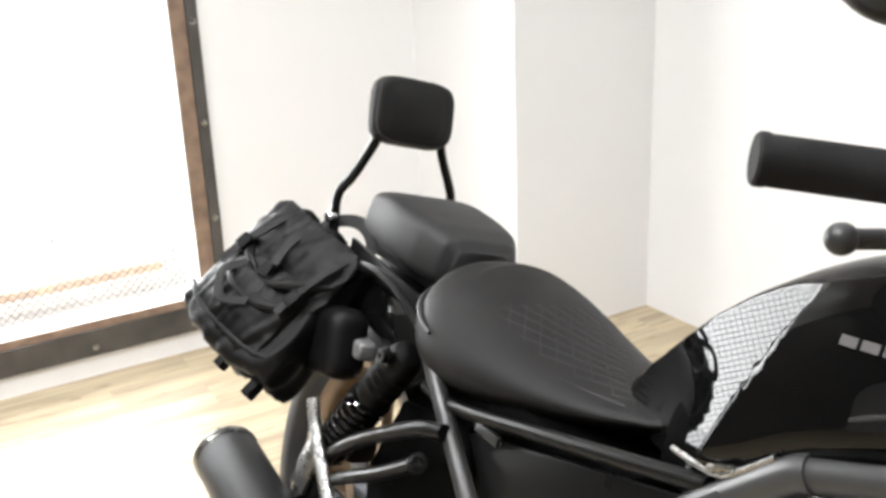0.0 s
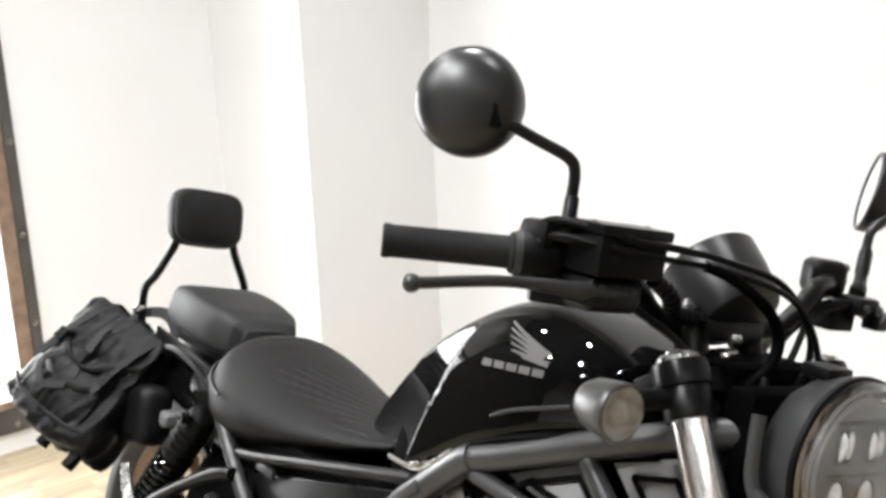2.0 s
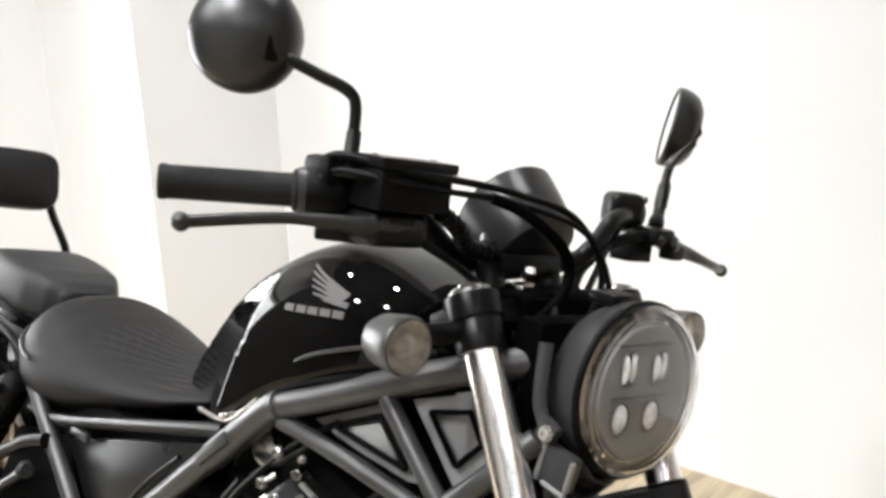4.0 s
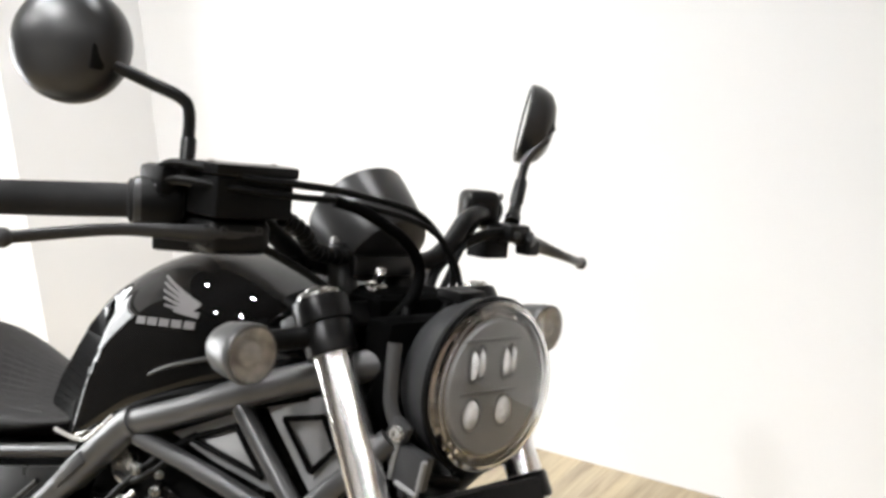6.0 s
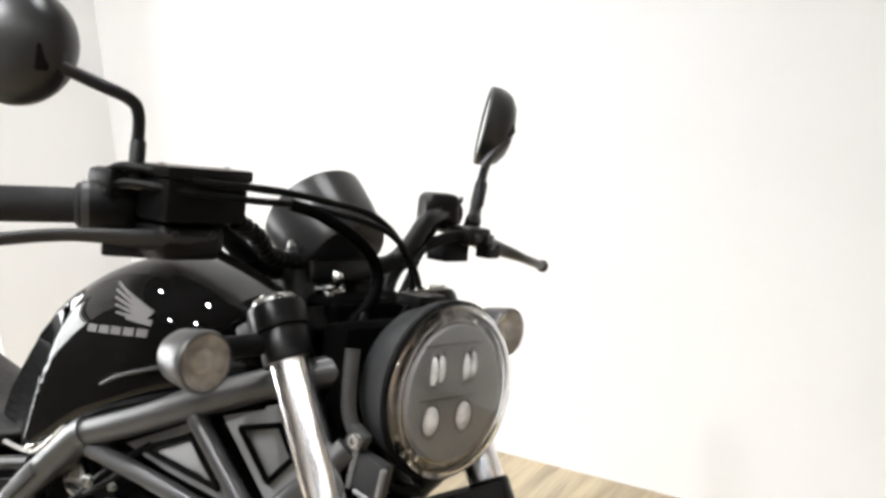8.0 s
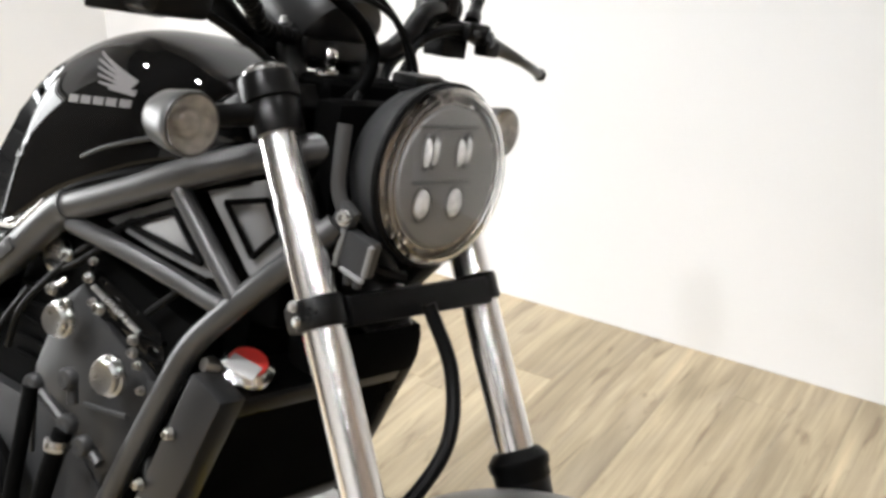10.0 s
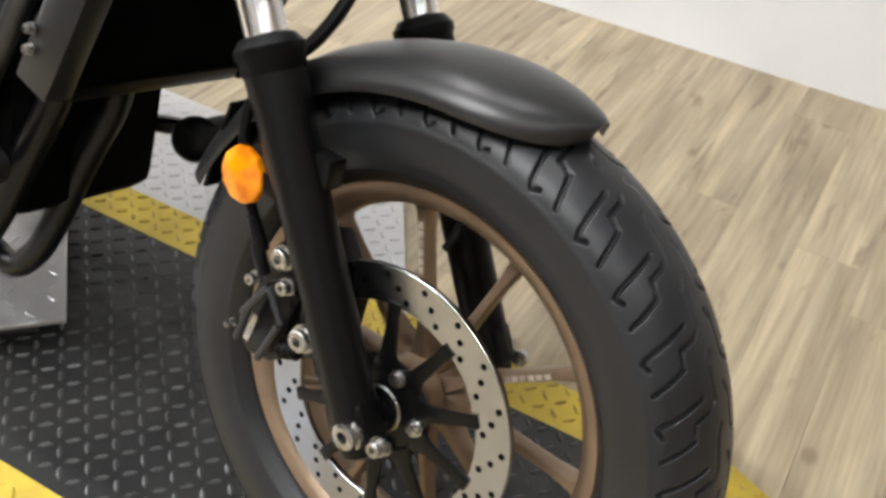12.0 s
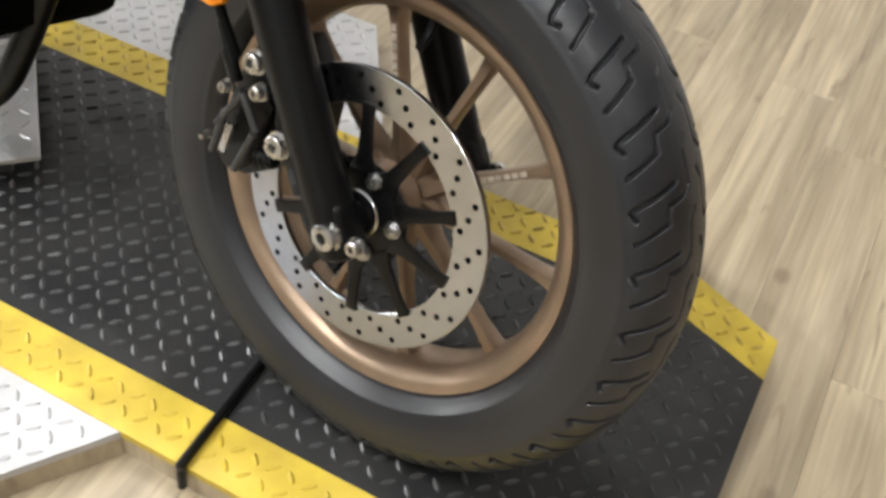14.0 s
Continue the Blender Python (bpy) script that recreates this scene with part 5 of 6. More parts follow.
def seat_top(x, y, lift=0.0004):
    w, top, bottom = spread(SEAT, x)
    zc, h = (top + bottom) / 2, (top - bottom) / 2
    s = max(0.0, 1 - min(0.985, abs(y) / (w * 0.88)) ** 2.25) ** (1 / 2.25)
    return Vector((x, y, zc + h * s + lift))


for k in range(-7, 12):
    for lean in (-1, 1):
        line = []
        for i in range(25):
            x = 0.27 + 0.26 * i / 24
            y = 0.025 * k + lean * (x - 0.4) * 0.62
            w = spread(SEAT, x)[0]
            if abs(y) < w * 0.62:
                line.append(seat_top(x, y))
        if len(line) > 3:
            part("stitch_line", tube(line, 0.0009, 5, 1), THREAD, seat)
edge = [(x, y) for x, y in ((0.53, -1), (0.45, -1), (0.36, -1), (0.27, -1), (0.21, -0.9), (0.18, -0.5), (0.172, 0), (0.18, 0.5), (0.21, 0.9), (0.27, 1), (0.36, 1), (0.45, 1), (0.53, 1))]
part("seat_seam", tube([seat_top(x, f * spread(SEAT, x)[0] * 0.74, 0.0) for x, f in edge], 0.002, 6, 6), THREAD, seat, "sewn seam round the seat")
part("seat_piping", tube([(x, f * spread(SEAT, x)[0] * 0.99, 0.5 * (spread(SEAT, x)[1] + spread(SEAT, x)[2]) + 0.012) for x, f in ((0.24, -1), (0.2, -1), (0.165, -1), (0.142, -0.98), (0.13, -0.8))], 0.0026, 8, 6), CASE, seat, "grey edge piping")
PILLION = [(-0.18, 0.065, 0.807, 0.763), (-0.165, 0.094, 0.821, 0.751), (-0.12, 0.101, 0.828, 0.742), (-0.05, 0.106, 0.823, 0.737), (0.02, 0.097, 0.814, 0.73), (0.06, 0.074, 0.801, 0.729), (0.076, 0.05, 0.786, 0.739)]
pil = part("pillion_seat", loft(PILLION, 6.0, 60, 64, seat_shape), VINYL_GREY, bike, "charcoal padded passenger seat", sharp=60)
part("pillion_base", rbox(-0.15, 0.06, -0.07, 0.07, 0.712, 0.742, 0.01), PLASTIC, pil)

# backrest on its bent posts
rest = part("backrest", loft([(-0.028, 0.05, 0.038, -0.038), (-0.022, 0.068, 0.052, -0.052), (-0.01, 0.078, 0.059, -0.059), (0.008, 0.078, 0.059, -0.059), (0.02, 0.071, 0.053, -0.053), (0.025, 0.05, 0.04, -0.04)], 4.2, 40, 48), VINYL, bike, "black padded passenger backrest", Matrix.Translation((-0.224, -0.02, 0.953)) @ Matrix.Rotation(radians(-14), 4, "Y"), sharp=60)
part("backrest_seam", loft([(0.0155, 0.0755, 0.0568, -0.0568), (0.0185, 0.0755, 0.0568, -0.0568)], 4.2, 2, 48), THREAD, rest, m=Matrix.Translation((-0.224, -0.02, 0.953)) @ Matrix.Rotation(radians(-14), 4, "Y"))
for y in (-1, 1):
    post = part("backrest_post", tube([(-0.15, 0.116 * y, 0.68), (-0.21, 0.116 * y, 0.705), (-0.236, 0.116 * y, 0.75), (-0.245, 0.114 * y, 0.793), (-0.235, 0.1 * y, 0.825), (-0.222, 0.07 * y - 0.01, 0.885), (-0.222, 0.06 * y - 0.012, 0.915)], 0.0085, 12, 8), PAINT, bike, "bent gloss black backrest post")
    part("post_plate", slab([(-0.16, 0.112 * y, 0.70), (0.1, 0.112 * y, 0.69), (0.1, 0.112 * y, 0.715), (-0.16, 0.112 * y, 0.735)], 0.006 * y, 0.001), SATIN, post)
    part("chrome_nut", lathe([(0.011, 0), (0.011, 0.012), (0.008, 0.015), (0.0001, 0.016)], (-0.236, 0.118 * y, 0.75), (0.2, y, 0), 14), CHROME, post, "chromed dome nut")
tail = fender("rear_fender", REAR, 0.405, 36, 165, 0.1, 0.12, None, PAINT, "gloss black rear mudguard", lambda f: 1.0 if f < 0.8 else 1 - 0.6 * (f - 0.8))
part("fender_rail", tube([(0.16, -0.108, 0.66), (0.02, -0.112, 0.705), (-0.12, -0.112, 0.7), (-0.24, -0.108, 0.64)], 0.008, 10, 6), SATIN, tail, "black fender rail")
part("tail_lamp", lathe([(0.03, 0), (0.032, 0.02), (0.026, 0.035), (0.0001, 0.038)], (-0.36, 0, 0.56), (-1, 0, 0.1), 24), SATIN, bike, "small round tail lamp")

# ---- frame, panels ----
for y in (-1, 1):
    Y = 0.14 * y
    part("frame_tube", tube([(1.15, 0.075 * y, 0.935), (1.1, 0.11 * y, 0.915), (1.02, 0.135 * y, 0.88), (0.93, Y, 0.84), (0.84, Y, 0.803)], 0.0165, 18, 8), FRAME, bike, "stout black main frame tube")
    sleeve = part("frame_sleeve", tube([(0.845, Y, 0.806), (0.82, Y, 0.79), (0.74, Y, 0.718), (0.65, Y, 0.637), (0.56, Y * 0.97, 0.555), (0.5, Y * 0.9, 0.46)], lambda f: 0.0195 if f < 0.45 else 0.0165, 18, 8), FRAME, bike, "black frame tube running down behind the engine")
    part("sleeve_step", rbox(-0.035, 0.035, -0.003, 0.003, -0.008, 0.008, 0.002), FRAME, sleeve, m=Matrix.Translation((0.745, Y + y * 0.0185, 0.722)) @ Matrix.Rotation(radians(-42), 4, "Y"))
    part("frame_strut", tube([(0.85, Y, 0.787), (0.97, Y * 0.99, 0.778), (1.095, Y * 0.97, 0.762)], 0.0105, 14, 5), FRAME, bike, "thin black frame strut")
    part("frame_strut", tube([(1.015, Y * 0.99, 0.862), (1.06, Y * 0.98, 0.822), (1.112, Y * 0.97, 0.777)], 0.0105, 14, 5), FRAME, bike, "thin black frame strut")
    part("front_down_tube", tube([(1.19, 0.1 * y, 0.868), (1.155, 0.125 * y, 0.818), (1.1, Y * 0.97, 0.757), (1.062, Y, 0.71), (1.035, Y, 0.655), (0.997, Y, 0.57), (0.955, Y * 0.97, 0.48), (0.92, Y * 0.9, 0.41), (0.86, Y * 0.8, 0.35)], 0.0128, 16, 8), FRAME, bike, "black front down tube beside the radiator")
    part("seat_rail", tube([(0.22, Y, 0.625), (0.3, Y, 0.628), (0.5, Y, 0.678), (0.74, Y, 0.742)], 0.0095, 14, 6), SATIN, bike, "slim black seat rail")
    part("rear_strut", tube([(0.185, Y * 1.02, 0.7), (0.22, Y * 1.04, 0.668), (0.3, Y * 1.04, 0.605), (0.42, Y, 0.5), (0.5, Y * 0.95, 0.42)], 0.0125, 14, 6), FRAME, bike, "black rear frame strut")
    part("rail_bracket", rbox(0.36, 0.41, Y - 0.004, Y + 0.004, 0.622, 0.636, 0.002), CASE, bike)
    # embossed panels in the trellis
    yo = Y * 0.88
    panel = part("trellis_panel", slab([(0.885, yo, 0.8), (1.005, yo, 0.855), (1.085, yo, 0.785), (1.05, yo, 0.78), (0.96, yo, 0.788)][::-y], 0.008, 0.0015), PANEL, bike, "matte grey-black panel with an embossed triangle")
    rim = [(0.93, yo + y * 0.008, 0.806), (1.002, yo + y * 0.008, 0.838), (1.052, yo + y * 0.008, 0.795), (0.93, yo + y * 0.008, 0.806)]
    for i in range(3):
        part("emboss", tube([rim[i], rim[i + 1]], 0.0032, 10, 1), DEEP, panel)
    part("emboss_plate", slab([(0.95, yo + y * 0.006, 0.808), (1.0, yo + y * 0.006, 0.83), (1.034, yo + y * 0.006, 0.8)][::-y], 0.004, 0.001), PANEL, panel)
    panel = part("trellis_panel", slab([(1.035, yo, 0.868), (1.125, yo * 0.9, 0.9), (1.165, yo * 0.9, 0.85), (1.12, yo, 0.79)][::-y], 0.008, 0.0015), PANEL, bike, "matte grey-black panel with an embossed outline")
    rim = [(1.07, yo * 0.97 + y * 0.008, 0.862), (1.12, yo * 0.93 + y * 0.008, 0.876), (1.14, yo * 0.92 + y * 0.008, 0.848), (1.115, yo * 0.96 + y * 0.008, 0.818), (1.07, yo * 0.97 + y * 0.008, 0.862)]
    for i in range(4):
        part("emboss", tube([rim[i], rim[i + 1]], 0.0032, 10, 1), DEEP, panel)
    cov = part("side_cover", slab([(0.33, Y * 0.93, 0.605), (0.5, Y * 0.93, 0.655), (0.7, Y * 0.93, 0.71), (0.66, Y * 0.93, 0.665), (0.575, Y * 0.93, 0.59), (0.5, Y * 0.93, 0.5), (0.43, Y * 0.93, 0.51)][::-y], 0.012, 0.005), SATIN, bike, "smooth black side cover")
    part("cover_crease", tube([(0.5, Y * 1.01, 0.51), (0.57, Y * 1.02, 0.605), (0.655, Y * 1.02, 0.68)], 0.004, 8, 5), SATIN, cov)
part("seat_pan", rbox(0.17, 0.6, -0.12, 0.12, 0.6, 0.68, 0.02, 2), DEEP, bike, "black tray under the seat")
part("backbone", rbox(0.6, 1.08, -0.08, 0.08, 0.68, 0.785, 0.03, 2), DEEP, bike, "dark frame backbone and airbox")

# added block: keeps the see-through gaps between the frame tubes dark
part("trellis_gap_filler", rbox(0.97, 1.12, -0.085, 0.085, 0.735, 0.88, 0.02, 2), DEEP, bike, "added black filler block that darkens the gaps behind the trellis")
part("gear_pedal", lathe([(0.012, -0.012), (0.028, -0.01), (0.031, -0.004), (0.031, 0.008), (0.026, 0.011), (0.02, 0.006), (0.0001, 0.005)], (1.0, 0.15, 0.374), (0.6, -0.55, 0.25), 26), PLASTIC, bike, "round black rubber pedal end")

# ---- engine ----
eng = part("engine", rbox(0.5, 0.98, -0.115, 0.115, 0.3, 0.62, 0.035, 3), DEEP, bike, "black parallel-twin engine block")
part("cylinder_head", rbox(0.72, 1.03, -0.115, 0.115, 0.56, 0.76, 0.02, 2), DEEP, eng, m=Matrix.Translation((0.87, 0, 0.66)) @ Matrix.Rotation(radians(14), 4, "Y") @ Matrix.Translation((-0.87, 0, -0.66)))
part("crankcase_cover", slab([(0.825, -0.125, 0.69), (0.862, -0.125, 0.722), (0.895, -0.125, 0.692), (0.998, -0.125, 0.65), (1.018, -0.125, 0.645), (1.017, -0.125, 0.617), (0.969, -0.125, 0.557), (0.93, -0.125, 0.5), (0.86, -0.125, 0.46), (0.79, -0.125, 0.5), (0.79, -0.125, 0.6)], 0.03, 0.006), CASE, eng, "grey painted engine side cover")
part("head_cover", slab([(0.85, -0.12, 0.745), (0.908, -0.12, 0.73), (0.992, -0.12, 0.703), (1.012, -0.12, 0.65), (0.9, -0.12, 0.697)], 0.026, 0.005), PAINT, eng, "gloss black camshaft end cover")
part("cover_edge", tube([(0.908, -0.146, 0.731), (0.95, -0.146, 0.718), (0.992, -0.146, 0.704)], 0.0036, 8, 4), STEEL, eng, "bright machined cover edge")
part("cover_edge", tube([(0.848, -0.147, 0.716), (0.864, -0.147, 0.728)], 0.0036, 8, 1), STEEL, eng, "bright machined cover edge")
for p, r in (((0.8686, -0.152, 0.683), 0.0185), ((0.963, -0.152, 0.6488), 0.0195)):
    part("cover_plug", lathe([(r * 1.15, 0), (r * 1.15, 0.004), (r, 0.006), (r, 0.011), (r * 0.86, 0.014), (r * 0.4, 0.0125), (0.0001, 0.0125)], p, (0.1, -1, 0.05), 26), STEEL, eng, "bright domed engine plug")
rnd = random.Random(4)
for p in ((0.9, -0.142, 0.757), (0.895, -0.142, 0.737), (0.915, -0.148, 0.716), (0.926, -0.148, 0.712), (0.99, -0.15, 0.697), (0.992, -0.15, 0.684), (1.002, -0.15, 0.673), (1.01, -0.148, 0.648), (0.962, -0.153, 0.668), (0.974, -0.153, 0.667), (0.98, -0.153, 0.658), (0.876, -0.153, 0.703), (0.885, -0.153, 0.69), (1.04, -0.135, 0.69), (1.065, -0.12, 0.735), (0.865, -0.15, 0.755), (0.842, -0.148, 0.71)):
    part("engine_bolt", bolt_mesh(p, (0.1, -1, 0.05), rnd.choice((0.004, 0.005, 0.0062)), 0.007), STEEL, eng, "zinc engine bolt")
part("crankcase_lower", slab([(0.70, -0.13, 0.56), (0.86, -0.13, 0.56), (0.94, -0.13, 0.5), (0.9, -0.13, 0.36), (0.74, -0.13, 0.32), (0.62, -0.13, 0.38), (0.62, -0.13, 0.5)], 0.034, 0.01), CASE, eng, "grey painted clutch cover")
part("clutch_disc", lathe([(0.085, 0), (0.085, 0.01), (0.078, 0.018), (0.03, 0.022), (0.0001, 0.022)], (0.76, -0.16, 0.44), (0, -1, 0), 40), DEEP, eng, "round black clutch cover")
for k, (a, b) in enumerate((((0.846, -0.158, 0.598), (0.912, -0.158, 0.573)), ((0.906, -0.157, 0.625), (0.912, -0.157, 0.6)), ((0.94, -0.157, 0.566), (0.968, -0.156, 0.551)), ((0.843, -0.157, 0.6), (0.85, -0.157, 0.52)), ((0.93, -0.1555, 0.606), (1.0, -0.1555, 0.617)))):
    part("cover_rib", tube([a, b], 0.0065 if k < 3 else 0.003, 10, 1), CASE, eng, "raised rib on the engine cover")
for p in ((0.905, -0.157, 0.627), (0.914, -0.157, 0.577), (0.845, -0.157, 0.6), (0.944, -0.157, 0.563)):
    part("cover_boss", lathe([(0.0125, 0), (0.0125, 0.008), (0.01, 0.012), (0.004, 0.0125), (0.0001, 0.011)], p, (0.05, -1, 0.05), 18), CASE, eng, "rounded screw boss")
part("coolant_pipe", tube([(0.916, -0.168, 0.572), (0.912, -0.176, 0.53), (0.9, -0.178, 0.46), (0.89, -0.165, 0.4)], 0.011, 12, 6), DEEP, eng, "black coolant pipe")
part("coolant_pipe", tube([(0.85, -0.168, 0.6), (0.855, -0.176, 0.54), (0.85, -0.178, 0.46), (0.83, -0.16, 0.4)], 0.009, 12, 6), DEEP, eng, "black coolant pipe")
part("pipe_band", lathe([(0.0135, -0.006), (0.0145, 0), (0.0135, 0.006)], (0.914, -0.172, 0.556), (0.05, -0.1, -1), 16), STEEL, eng)
for k in range(5):
    part("cylinder_fin", rbox(0.74, 1.0, -0.122, 0.122, 0.6 + 0.022 * k, 0.606 + 0.022 * k, 0.002, 1), DEEP, eng)
for line in ([(0.80, -0.13, 0.73), (0.86, -0.145, 0.74), (0.92, -0.13, 0.79)], [(0.77, -0.15, 0.62), (0.8, -0.155, 0.68), (0.87, -0.14, 0.76), (0.93, -0.12, 0.81)], [(0.98, -0.13, 0.72), (1.02, -0.12, 0.76), (1.06, -0.1, 0.8)], [(0.74, -0.15, 0.55), (0.76, -0.16, 0.63), (0.8, -0.15, 0.7)]):
    part("engine_cable", tube(line, 0.0042, 8, 7), PLASTIC, bike, "black cable along the engine")
part("throttle_body", rbox(0.77, 0.84, -0.11, 0.11, 0.72, 0.79, 0.012), CASE, bike, "dark throttle body")
part("throttle_wheel", lathe([(0.02, 0), (0.022, 0.004), (0.022, 0.012), (0.012, 0.016), (0.0001, 0.017)], (0.805, -0.115, 0.74), (0, -1, 0), 22), STEEL, bike)

# ---- radiator ----
M_RAD = Matrix.Translation((1.112, 0, 0.672)) @ Matrix.Rotation(radians(20), 4, "Y")
rad = part("radiator", rbox(-0.04, 0.006, -0.125, 0.15, -0.2, -0.02, 0.004), DEEP, bike, "black radiator with fine fins", M_RAD)
part("side_tank", rbox(-0.03, 0.018, -0.158, -0.123, -0.19, 0.014, 0.003), SMOOTH_BLACK, rad, "dark grey radiator side shroud", M_RAD)
part("side_tank", rbox(-0.048, 0.012, 0.148, 0.17, -0.205, 0.002, 0.005), SATIN, rad, m=M_RAD)
part("top_tank", rbox(-0.05, 0.012, -0.123, 0.148, -0.022, 0.004, 0.008, 3), SATIN, rad, m=M_RAD)
part("bottom_tank", rbox(-0.045, 0.01, -0.123, 0.148, -0.205, -0.185, 0.006), SATIN, rad, m=M_RAD)
for k in range(52):
    y = -0.12 + 0.0051 * k
    part("fin", rbox(0.004, 0.0085, y, y + 0.0022, -0.184, -0.024, 0), DEEP, rad, m=M_RAD, smooth=False)
for p in ((-0.02, -0.16, -0.055), (-0.02, -0.16, -0.15), (-0.028, -0.16, -0.13)):
    part("radiator_bolt", bolt_mesh(M_RAD @ Vector(p), (0, -1, 0), 0.005, 0.009), STEEL, rad)
cap = part("radiator_cap", lathe([(0.026, -0.006), (0.0285, -0.002), (0.0285, 0.004), (0.024, 0.008), (0.022, 0.011), (0.0001, 0.011)], (1.1, -0.095, 0.694), (0.36, -0.24, 0.88), 28), CHROME, rad, "bright pressed radiator cap")
part("cap_label", lathe([(0.0205, 0.0108), (0.02, 0.0125), (0.0001, 0.0125)], (1.1, -0.095, 0.694), (0.36, -0.24, 0.88), 28), RED, cap, "red warning label")
part("cap_band", rbox(-0.0235, -0.001, -0.017, 0.017, 0.0122, 0.0142, 0.001), WHITE_PLATE, cap, "white lower half of the cap label", Matrix.Translation((1.1, -0.095, 0.694)) @ Vector((0.36, -0.24, 0.88)).to_track_quat("Z", "Y").to_matrix().to_4x4() @ Matrix.Rotation(radians(55), 4, "Z"))
part("filler_neck", lathe([(0.02, -0.016), (0.02, -0.006), (0.024, -0.003)], (1.1, -0.095, 0.694), (0.36, -0.24, 0.88), 22), CHROME, rad)
part("cap_lug", lathe([(0.008, 0), (0.01, 0.008), (0.007, 0.016), (0.0001, 0.017)], (1.088, -0.125, 0.697), (-0.2, -1, 0.25), 14), STEEL, rad)
part("upper_hose", tube([(1.09, 0.02, 0.69), (1.1, 0.01, 0.73), (1.06, 0.0, 0.77), (1.0, 0.0, 0.78)], 0.016, 12, 6), DEEP, rad, "thick black coolant hose")
part("horn", lathe([(0.01, -0.02), (0.035, -0.014), (0.04, 0), (0.037, 0.01), (0.02, 0.012), (0.0001, 0.008)], (1.15, 0.045, 0.73), (0.9, 0, 0.2), 28), SATIN, bike, "round black horn")
part("fork_stop", rbox(1.12, 1.2, -0.07, 0.07, 0.7, 0.76, 0.02), DEEP, bike)

# ---- exhaust ----
for k, y in enumerate((-0.105, -0.02)):
    dz = -0.02 * k
    line = [(0.97, y * 0.6, 0.575), (1.005, y, 0.545 + dz), (1.022, y, 0.51 + dz), (1.02, y, 0.47 + dz), (0.985, y, 0.39 + dz), (0.948, y, 0.305 + dz * 1.5), (0.915, y, 0.25 + dz * 2), (0.87, y, 0.215 + dz * 2), (0.78, y, 0.205 + dz), (0.6, -0.1, 0.21), (0.4, -0.14, 0.235)]
    part("exhaust_header", tube(line, 0.0175, 18, 8), SATIN, bike, "black coated exhaust header pipe")
    part("header_flange", lathe([(0.03, 0), (0.03, 0.01), (0.02, 0.014)], (0.97, y * 0.6, 0.575), (0.8, 0, -0.5), 20), SATIN, bike)
MF0, MF1 = Vector((0.32, -0.215, 0.255)), Vector((-0.2, -0.24, 0.315))
md = (MF1 - MF0).normalized()
ml = (MF1 - MF0).length
muf = part("muffler", lathe([(0.02, -0.04), (0.03, 0), (0.05, 0.05), (0.056, 0.1), (0.057, ml * 0.6), (0.056, ml - 0.02), (0.054, ml)], MF0, md, 40), MUFFLER, bike, "fat matte black silencer")
part("muffler_end", lathe([(0.056, ml - 0.01), (0.058, ml - 0.004), (0.058, ml + 0.004), (0.05, ml + 0.012), (0.03, ml + 0.014), (0.028, ml + 0.03), (0.024, ml + 0.03), (0.023, ml + 0.0)], MF0, md, 40), STEEL, muf, "bright silencer end ring")
part("muffler_stay", slab([(0.03, -0.19, 0.36), (0.05, -0.19, 0.42), (0.02, -0.19, 0.46), (-0.01, -0.19, 0.4), (0.0, -0.19, 0.34)], 0.008, 0.002), STEEL, bike, "bright cast silencer bracket")
part("muffler_stay", tube([(0.13, -0.185, 0.36), (0.02, -0.187, 0.45), (-0.02, -0.188, 0.50)], 0.011, 10, 5), STEEL, bike, "bright cast arm")

